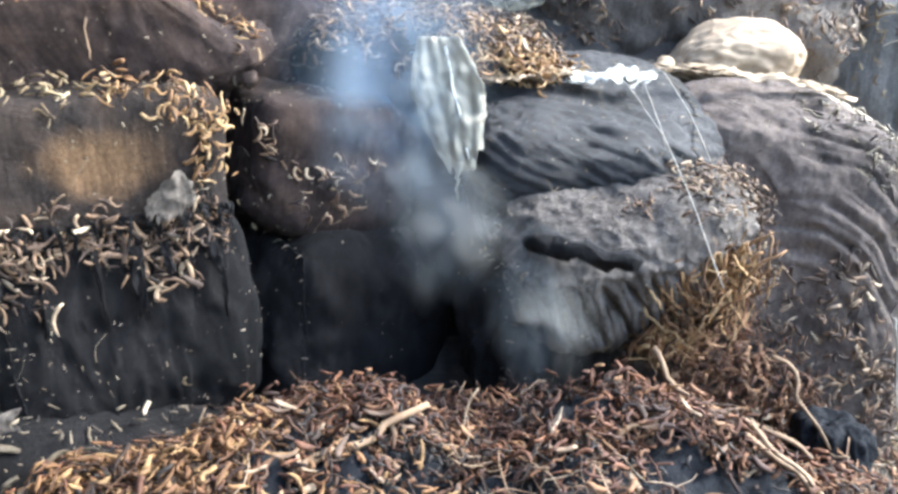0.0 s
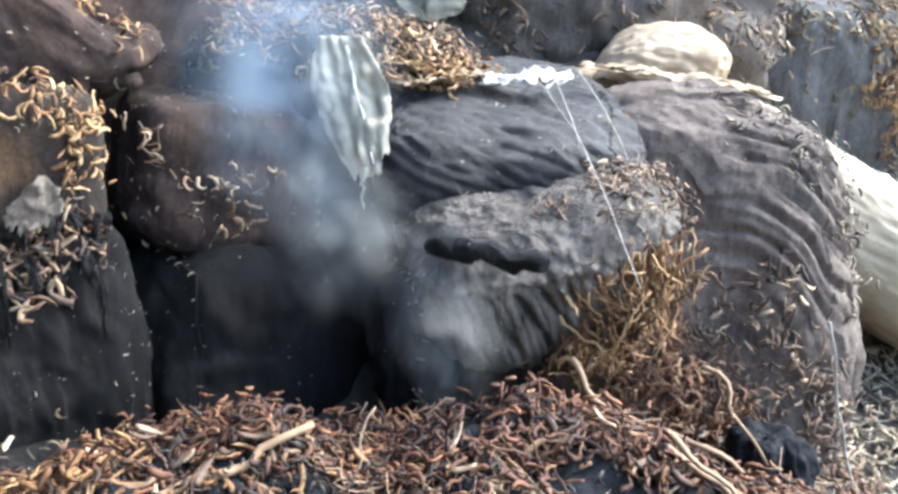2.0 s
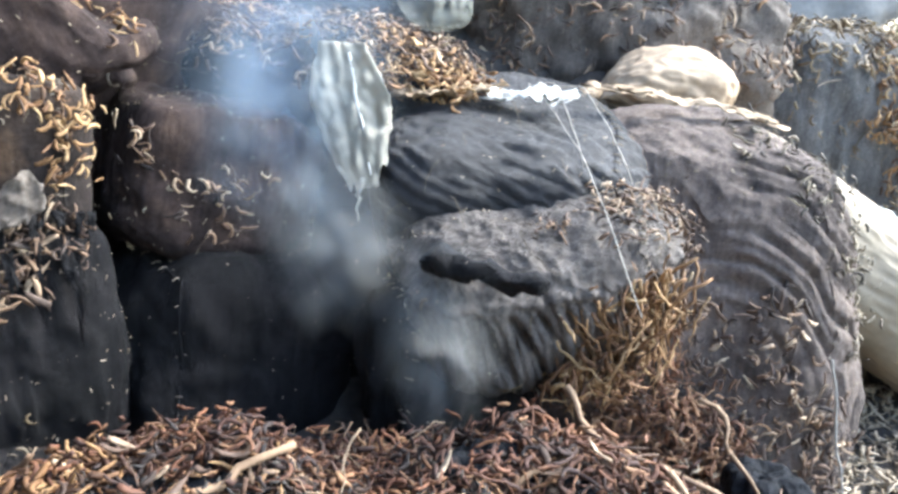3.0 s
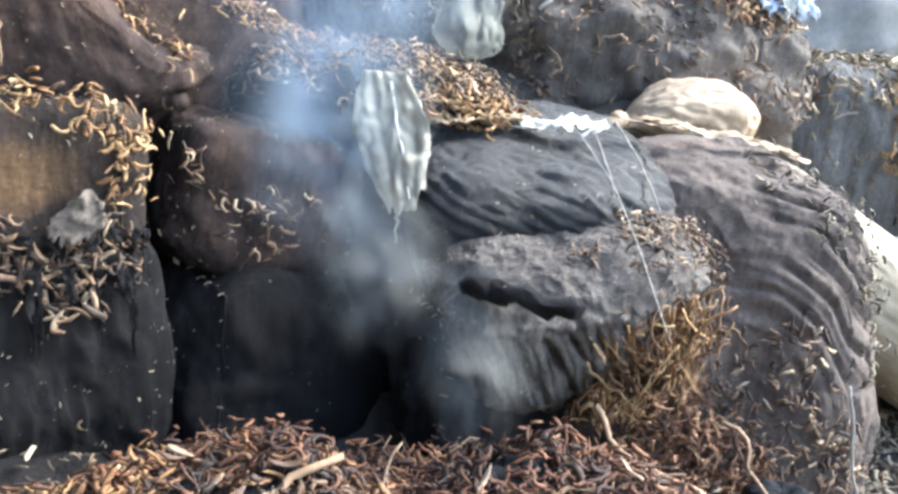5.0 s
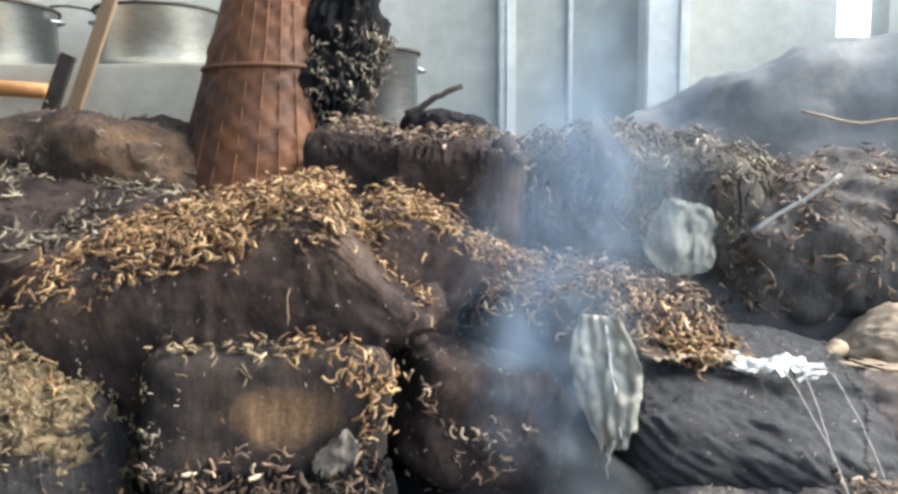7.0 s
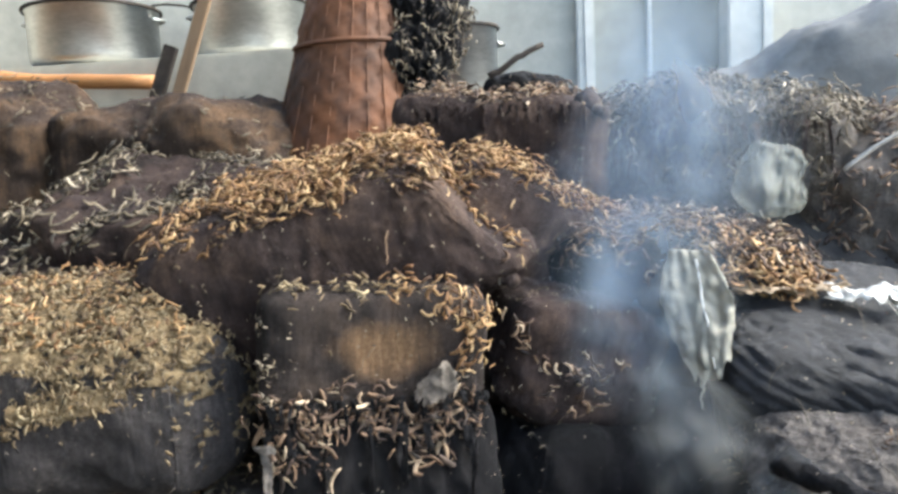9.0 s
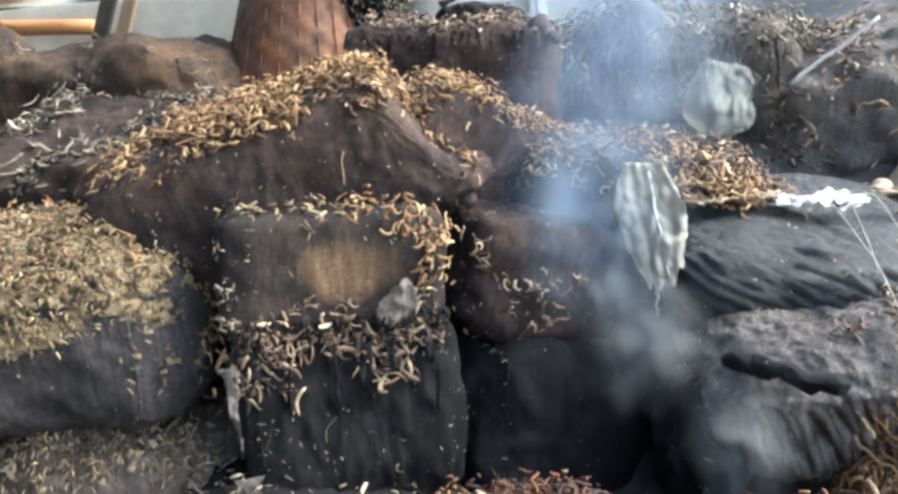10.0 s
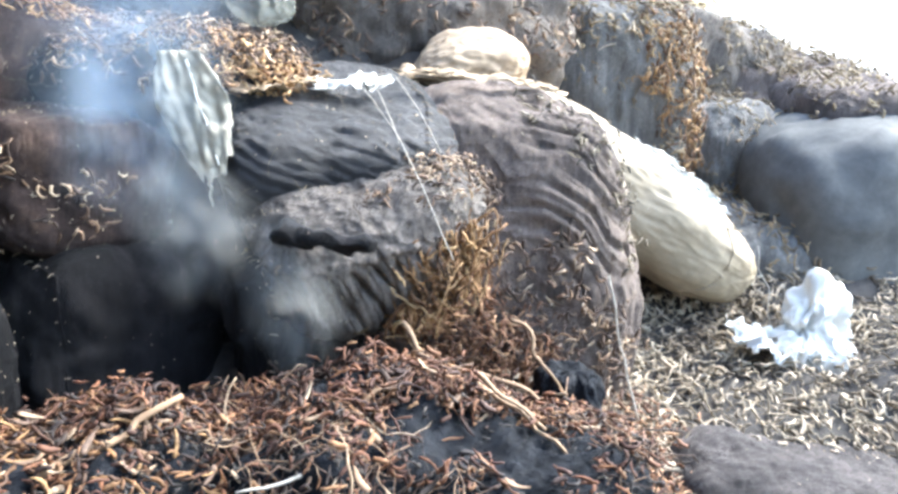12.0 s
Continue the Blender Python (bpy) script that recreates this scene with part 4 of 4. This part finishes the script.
plank = block("plank", (-0.035, -0.02, 0), (0.035, 0.02, 1.2), WOOD, 0.004)
plank.matrix_world = pose(-2.98, 3.62, 2.08, 6, 24, 15)
tagged(plank, "weathered plank leaning against the wall", "plank", "leaning planks")
plank = block("plank", (-0.04, -0.025, 0), (0.04, 0.025, 0.36), WOOD_BURNT, 0.006)
plank.matrix_world = pose(-3.1, 3.6, 2.12, 0, 22, 15)
tagged(plank, "short scorched post stump beside the pole", "plank", "leaning planks")
tagged(tube("wire", arc((-3.55, 4.2, 2.85), (-2.75, 4.3, 2.95), 14, 0.06, 5, 0.06), 0.008, WOOD_BURNT, 6), "dark wire strung between the pots", "wire")

# ---- pods ----
ON_A = upward(0.6, lambda c, d: (1.0 if c[0] > -1.72 else 0.2) * (1.0 if c[0] < -0.84 else 0.1), thin=-0.5)
bed = heap("pod_heap", [sack_a], 4600, ON_A, POD_GOLD, 1, "thick layer of golden curled dry pods", singles=280, layers=3)
crust(bed, sack_a, ON_A, POD_BED)
heap("pod_heap", [sack_b], 900, upward(0.7, lambda c, d: 1.0 if c[1] < 2.85 and c[0] > -0.95 else 0.3, thin=-0.4), POD_GOLD, 2, "golden curled dry pods along a sack edge", singles=150)
ON_MOUND_L = upward(0.3, lambda c, d: 1.0 if c[0] < -0.5 + 0.4 * fbm(c, 3, 8, 2) else 0.1, thin=-0.5)
ON_MOUND = upward(0.3, lambda c, d: 1.0 if c[0] < -0.5 or c[1] > 1.6 else 0.15, thin=-0.5)
bed = heap("pod_heap", [mound], 3600, ON_MOUND_L, POD_AMBER, 3, "golden and brown dry pods spread over a charred sack", singles=300, layers=4, scale=1.1)
crust(bed, mound, ON_MOUND, POD_BED_DARK, 0.012, 0.03)
heap("pod_heap", [mound], 3600, lambda c, d: ON_MOUND(c, d) * (1.0 if c[0] > -0.6 + 0.3 * fbm(c, 3, 8, 2) else 0.15), POD_MIX, 35, "red-brown dry pods mixed with char", layers=4, scale=1.05)
ON_MOUND_R = upward(0.3, lambda c, d: 1.0 if c[1] > 1.52 else 0.18, thin=-0.4)
bed = heap("pod_heap", [mound_r], 5600, ON_MOUND_R, POD_MIX, 23, "brown pods and stalks spread over a charred sack", shapes=PODS + STRANDS[2:3], singles=0, layers=4, scale=1.05)
crust(bed, mound_r, ON_MOUND_R, POD_BED_DARK, 0.012, 0.03)
ON_S = upward(0.12, lambda c, d: 1.0, thin=-0.7)
bed = heap("husk_heap", [sack_s], 13000, ON_S, POD_CREAM, 4, "dense cream husks and pods", shapes=BITS, layers=2, down=0.4, scale=0.9)
crust(bed, sack_s, ON_S, HUSK, 0.012, 0.03)
heap("pod_heap", [sack_s], 1500, upward(0.55, thin=-0.5), POD_GOLD, 24, "golden pods on top of the husks", layers=3, lift=0.016, singles=100)
heap("spilt_pods", [bale_low, bale_top], 190, near((-1.2, 1.78, 0.93, 0.12), (-1.08, 1.86, 0.92, 0.11), (-0.94, 1.94, 0.95, 0.07), (-0.84, 2.0, 0.84, 0.07), (-0.72, 2.06, 0.93, 0.06)), POD_BROWN, 5, "pods spilling from a slit sack", singles=120, layers=3, down=0.2)
heap("spilt_pods", [bale_low], 260, near((-1.15, 1.8, 0.88, 0.14), (-0.95, 1.93, 0.93, 0.1), (-0.78, 2.04, 0.88, 0.12)), POD_BROWN, 25, "scorched pods spilling from a slit sack", layers=2)
heap("spilt_pods", [bale_top, brown], 150, near((-0.76, 2.06, 1.28, 0.07), (-0.69, 2.08, 1.17, 0.07), (-0.9, 2.03, 1.29, 0.06), (-0.71, 2.06, 1.06, 0.06), (-0.64, 2.1, 1.25, 0.06)), POD_GOLD, 6, "trail of curled pods in the gap between sacks", singles=100, layers=3)
heap("ash_flakes", [bale_top, sack_a, sack_b, sack_c, brown, sack_k, sack_d, bale_low, sack_e, sack_s, sack_g, sack_foot], 5200, lambda c, d: max(0.05, fbm(c, 4, 9, 3) + 0.35) * (0.6 + 0.4 * d[2]), POD_PALE, 31, "ash flakes and husk crumbs stuck to the sacks", shapes=BITS, scale=0.45, layers=1, lift=0.003, spread=0.004, category="debris")
heap("fibre_scraps", [bale_top, bale_low, sack_k, sack_c, sack_d, sack_e, brown, sack_h, sack_l], 420, lambda c, d: 1.0, POD_ASH, 32, "frayed jute fibres hanging off the sacks", shapes=FIBRES, scale=0.6, layers=2, down=0.7, category="fibres")
heap("char_crumbs", [mound, mound_r], 5200, upward(-0.1, thin=-0.4), ASH, 36, "black char crumbs over the front sacks", shapes=BITS, scale=0.75, layers=3, lift=0.008, category="debris")
heap("husk_flakes", [sack_l, sack_m, sack_foot, sack_u], 1500, lambda c, d: max(0.0, fbm(c, 4, 12, 2) + 0.2) * (1.0 if d[2] > 0 or c[1] < 2 else 0.2), POD_ASH, 37, "pale curled husk flakes on the collapsed sacks", shapes=FLAKES, scale=1.25, layers=3, category="husk")
heap("husk_flakes", [bale_low], 110, near((-1.15, 1.8, 0.92, 0.2), (-0.83, 2.0, 0.88, 0.16)), POD_BROWN, 38, "torn husk flakes spilling from the slit sack", shapes=FLAKES, layers=4, category="husk")
heap("husk_flakes", [sack_h, sack_j, sack_n, sack_o], 700, upward(-0.2, thin=-0.1), POD_PALE, 39, "pale husk flakes hanging over the sacks", shapes=FLAKES + STRANDS, layers=4, down=0.5, category="husk")
heap("husk_flakes", [mound, mound_r], 420, upward(0.2, thin=-0.1), POD_BROWN, 40, "broken husk flakes among the pods", shapes=FLAKES, layers=5, category="husk")
heap("pod_heap", [sack_v, sack_w], 420, upward(0.1, thin=0.0), POD_ASH, 41, "ashy pods and shreds on the far sacks", shapes=PODS + FLAKES, layers=2)
heap("pod_row", [bale_top], 60, near((-1.18, 1.86, 1.31, 0.09), (-1.02, 1.95, 1.31, 0.09)), POD_CREAM, 42, "pale pods along the sack's top edge", layers=2, singles=20)
heap("stray_pods", [bale_top, sack_a, sack_b, sack_c, brown, sack_k, sack_d, bale_low], 120, lambda c, d: 1.0, POD_CREAM, 7, "single pale pods stuck to the sacks", layers=1, singles=80, scale=0.8)
heap("pod_heap", [sack_k], 2200, upward(0.3, thin=-0.5), POD_BROWN, 8, "scorched pods over the charred sack", singles=80, layers=3)
heap("pod_heap", [brown], 70, near((-0.38, 2.32, 0.92, 0.12), (-0.55, 2.3, 1.1, 0.08)), POD_BROWN, 9, "small clump of curled pods", layers=2, singles=40)
heap("pod_heap", [sack_c, sack_d], 420, near((0.5, 2.05, 0.96, 0.1), (0.3, 2.0, 0.97, 0.08), (0.74, 2.1, 0.9, 0.13), (0.8, 2.15, 0.85, 0.13)), POD_BROWN, 10, "scorched pods lodged between two sacks", layers=2, singles=60, scale=0.8)
heap("pod_heap", [sack_c, sack_k], 600, near((0.3, 2.58, 1.24, 0.13), (0.1, 2.6, 1.3, 0.13)), POD_GOLD, 11, "golden pods along a torn plastic edge", layers=3)
heap("pod_tangle", [sack_d, sack_e], 420, near((0.72, 1.98, 0.62, 0.15), (0.62, 1.95, 0.5, 0.13)), POD_GOLD, 12, "hanging tangle of golden pods and stalks", shapes=STRANDS + PODS[:2], layers=5, down=0.6, scale=1.15)
heap("pod_tangle", [sack_e, sack_d], 1300, near((0.75, 2.0, 0.35, 0.22), (0.9, 2.0, 0.15, 0.25), (0.6, 1.95, 0.4, 0.14)), POD_RUST, 13, "rusty tangle of burnt pods and stalks", shapes=STRANDS[2:] + PODS, layers=4, down=0.25)
heap("pod_tangle", [sack_e], 520, near((1.05, 2.0, 0.42, 0.3), (1.2, 2.1, 0.15, 0.28), (0.98, 2.05, 0.72, 0.16)), POD_BROWN, 26, "scattered burnt pods on the draped cloth", shapes=PODS, layers=3, down=0.2)
heap("pod_heap", [sack_e], 260, near((1.2, 2.4, 1.08, 0.12), (1.32, 2.35, 0.9, 0.12), (1.42, 2.3, 0.7, 0.12), (1.47, 2.2, 0.5, 0.1)), POD_ASH, 27, "line of ashy pods along the sack's shoulder", layers=2, scale=0.8)
heap("pod_heap", [sack_g], 1500, upward(0.75, thin=-0.5), POD_BROWN, 14, "scorched pods on the upper sack", layers=3)
heap("pod_tangle", [sack_h], 3600, upward(0.05, thin=-0.4), POD_ASH, 15, "matted ashy pods hanging over a sack", shapes=PODS + STRANDS[2:], layers=4, down=0.4)
heap("pod_heap", [sack_l, sack_m], 2600, upward(0.2, thin=0.0), POD_ASH, 16, "ashy grey pods over collapsed sacks", layers=2, scale=1.3)
heap("pod_heap", [sack_i], 2600, upward(-0.2, thin=0.0), POD_BROWN, 17, "burnt pods crusted on a sack", layers=2)
heap("pod_heap", [sack_i], 260, near((1.3, 3.1, 1.75, 0.2), (1.5, 3.15, 1.65, 0.15)), POD_GOLD, 28, "golden pods hanging over the sack's edge", layers=4, down=0.4)
heap("pod_heap", [sack_j, sack_n, sack_o, sack_p, sack_x, sack_y], 8400, upward(0.05, thin=-0.2), POD_CREAM, 18, "pale pods on the sunny sacks", layers=4, down=0.3, scale=1.1)
heap("pod_heap", [sack_j], 900, near((2.25, 3.3, 1.1, 0.28), (2.32, 3.35, 0.8, 0.22), (2.34, 3.35, 0.6, 0.18)), POD_GOLD, 29, "golden pods running down a sunny sack", layers=6, down=0.4)
heap("pod_slope", [slope], 7000, lambda c, d: max(0.0, min(1.0, 3.0 * (1.0 + 0.8 * fbm(c, 2.5, 4, 3) - math.hypot((c[0] - 2.05) / 1.35, (c[1] - 2.3) / 1.1)))), POD_PALE, 19, "loose pods and stalks down the sunny slope", shapes=PODS + STRANDS[2:], layers=3, scale=1.3)
heap("pod_slope", [slope], 2400, lambda c, d: max(0.0, min(1.0, 3.0 * (1.0 + 0.8 * fbm(c, 2.5, 5, 3) - math.hypot((c[0] - 1.05) / 0.65, (c[1] - 1.7) / 0.6)))), POD_RUST, 20, "rusty pods at the foot of the sacks", shapes=PODS + STRANDS[2:], layers=4)
heap("pod_heap", [sack_r], 420, lambda c, d: 1.0 if d[0] > 0.6 and c[2] < 2.5 else 0.0, POD_ASH, 21, "ashy pods beside the standing sack", layers=5, down=0.3)
heap("stalk_tangle", [mound_r, mound], 420, upward(0.15, lambda c, d: 1.0 if c[0] > -0.1 else 0.25), POD_BROWN, 34, "long pale stalks and fibres over the charred sacks", shapes=FIBRES, scale=1.0, layers=4, category="stalks")
heap("husk_heap", [sack_u], 2600, upward(0.3, lambda c, d: 1.0 if c[1] < 1.95 else 0.2, thin=-0.3), POD_CREAM, 44, "cream husk fringe on the lower sack", shapes=BITS, layers=3, down=0.5)
heap("ash_flakes", [bale_top, bale_low], 160, near((-1.29, 1.77, 1.2, 0.05), (-1.29, 1.77, 1.08, 0.05), (-1.29, 1.77, 0.95, 0.06), (-1.28, 1.76, 0.8, 0.06)), POD_PALE, 45, "white ash crumbs down the sack edge", shapes=BITS, scale=0.7, layers=1, lift=0.004, spread=0.008, category="debris")
heap("pod_heap", [sack_foot, sack_u], 900, lambda c, d: 1.0 if c[1] < 1.95 and fbm(c, 5, 3, 2) > 0.02 else 0.0, POD_ASH, 30, "pale pods on the lowest sack", layers=2)


# ---- smoke ----
def smoke_mat(name, top, scale, tint=(0.36, 0.45, 0.57, 1)):
    m = bpy.data.materials.new(name)
    m.use_nodes = True
    t = m.node_tree
    t.nodes.clear()
    g = t.nodes.new("ShaderNodeTexCoord").outputs["UV"]
    sep = t.nodes.new("ShaderNodeSeparateXYZ")
    link(t, g, sep.inputs[0])
    fall = 1.0
    for k, p in ((0, 2.0), (1, 1.2)):
        h = calc(t, "MULTIPLY", calc(t, "MULTIPLY", sep.outputs[k], calc(t, "SUBTRACT", 1.0, sep.outputs[k])), 4.0)
        fall = calc(t, "MULTIPLY", calc(t, "POWER", h, p), fall)
    n = noise_tex(t, coords(t, (1.6, 1.6, 0.8)), scale, 2, 0.45, 0.6)
    a = calc(t, "MULTIPLY", calc(t, "MULTIPLY", ramp(t, n, [(0.2, (0, 0, 0)), (0.8, (1, 1, 1))]), fall), top)
    d, tr, lu, mx, m2, out = [t.nodes.new("ShaderNode" + k) for k in ("BsdfDiffuse", "BsdfTransparent", "BsdfTranslucent", "MixShader", "MixShader", "OutputMaterial")]
    d.inputs[0].default_value, lu.inputs[0].default_value = tint, tint
    m2.inputs[0].default_value = 0.5
    link(t, d.outputs[0], m2.inputs[1]), link(t, lu.outputs[0], m2.inputs[2])
    link(t, a, mx.inputs[0]), link(t, tr.outputs[0], mx.inputs[1]), link(t, m2.outputs[0], mx.inputs[2])
    link(t, mx.outputs[0], out.inputs[0])
    return m


SMOKE = [smoke_mat("thin_blue_smoke", 0.8, 1.7), smoke_mat("thin_grey_smoke", 0.5, 2.2, (0.55, 0.58, 0.6, 1))]


def wisp(parent, c, w, h, seed, turn=0.0, lean=0.0, k=0):
    """A curling veil of smoke, w wide and h high, that bends and sways."""
    nu, nv = 16, 30
    pts = []
    for j in range(nv + 1):
        b = j / nv
        for i in range(nu + 1):
            a = i / nu - 0.5
            sway = 0.18 * w * fbm((0, 0, b * h), 3, seed) + lean * b * h
            pts.append((a * w * (0.8 + 0.35 * b) * (0.12 + 0.88 * math.sin(math.pi * min(1.0, 0.04 + 0.94 * b)) ** 0.6) + sway, 0.16 * w * math.cos(a * 5) + 0.08 * fbm((a * w, 0, b * h), 4, seed + 1), b * h))
    fs = [(j * (nu + 1) + i, j * (nu + 1) + i + 1, (j + 1) * (nu + 1) + i + 1, (j + 1) * (nu + 1) + i) for j in range(nv) for i in range(nu)]
    ob = mesh_object("wisp", pts, fs, SMOKE[k])
    uv = ob.data.uv_layers.new(name="veil")
    for lp in ob.data.loops:
        uv.data[lp.index].uv = ((lp.vertex_index % (nu + 1)) / nu, (lp.vertex_index // (nu + 1)) / nv)
    ob.matrix_world = pose(*c, 0, 0, turn)
    return attach(ob, parent)


smoke = tagged(new("smoke_plume"), "thin blue smoke curling up from the hollow", "smoke", kind="stuff")
for i, (c, w, h, turn, lean, k) in enumerate((((-0.26, 2.42, 0.5), 0.75, 1.05, 5, 0.05, 0), ((-0.24, 2.5, 0.6), 0.85, 1.6, -12, 0.08, 0), ((-0.26, 2.4, 0.7), 0.5, 0.75, 15, 0.0, 0),
                                             ((-0.2, 2.26, 0.78), 0.55, 0.75, 0, -0.05, 0), ((-0.02, 1.98, 0.62), 0.42, 0.5, 0, -0.1, 1), ((-0.1, 2.62, 1.2), 0.9, 1.3, 8, 0.15, 0), ((0.2, 1.86, 0.36), 0.34, 0.56, 0, 0.05, 1))):
    wisp(smoke, c, w, h, 3 * i + 1, turn, lean, k)
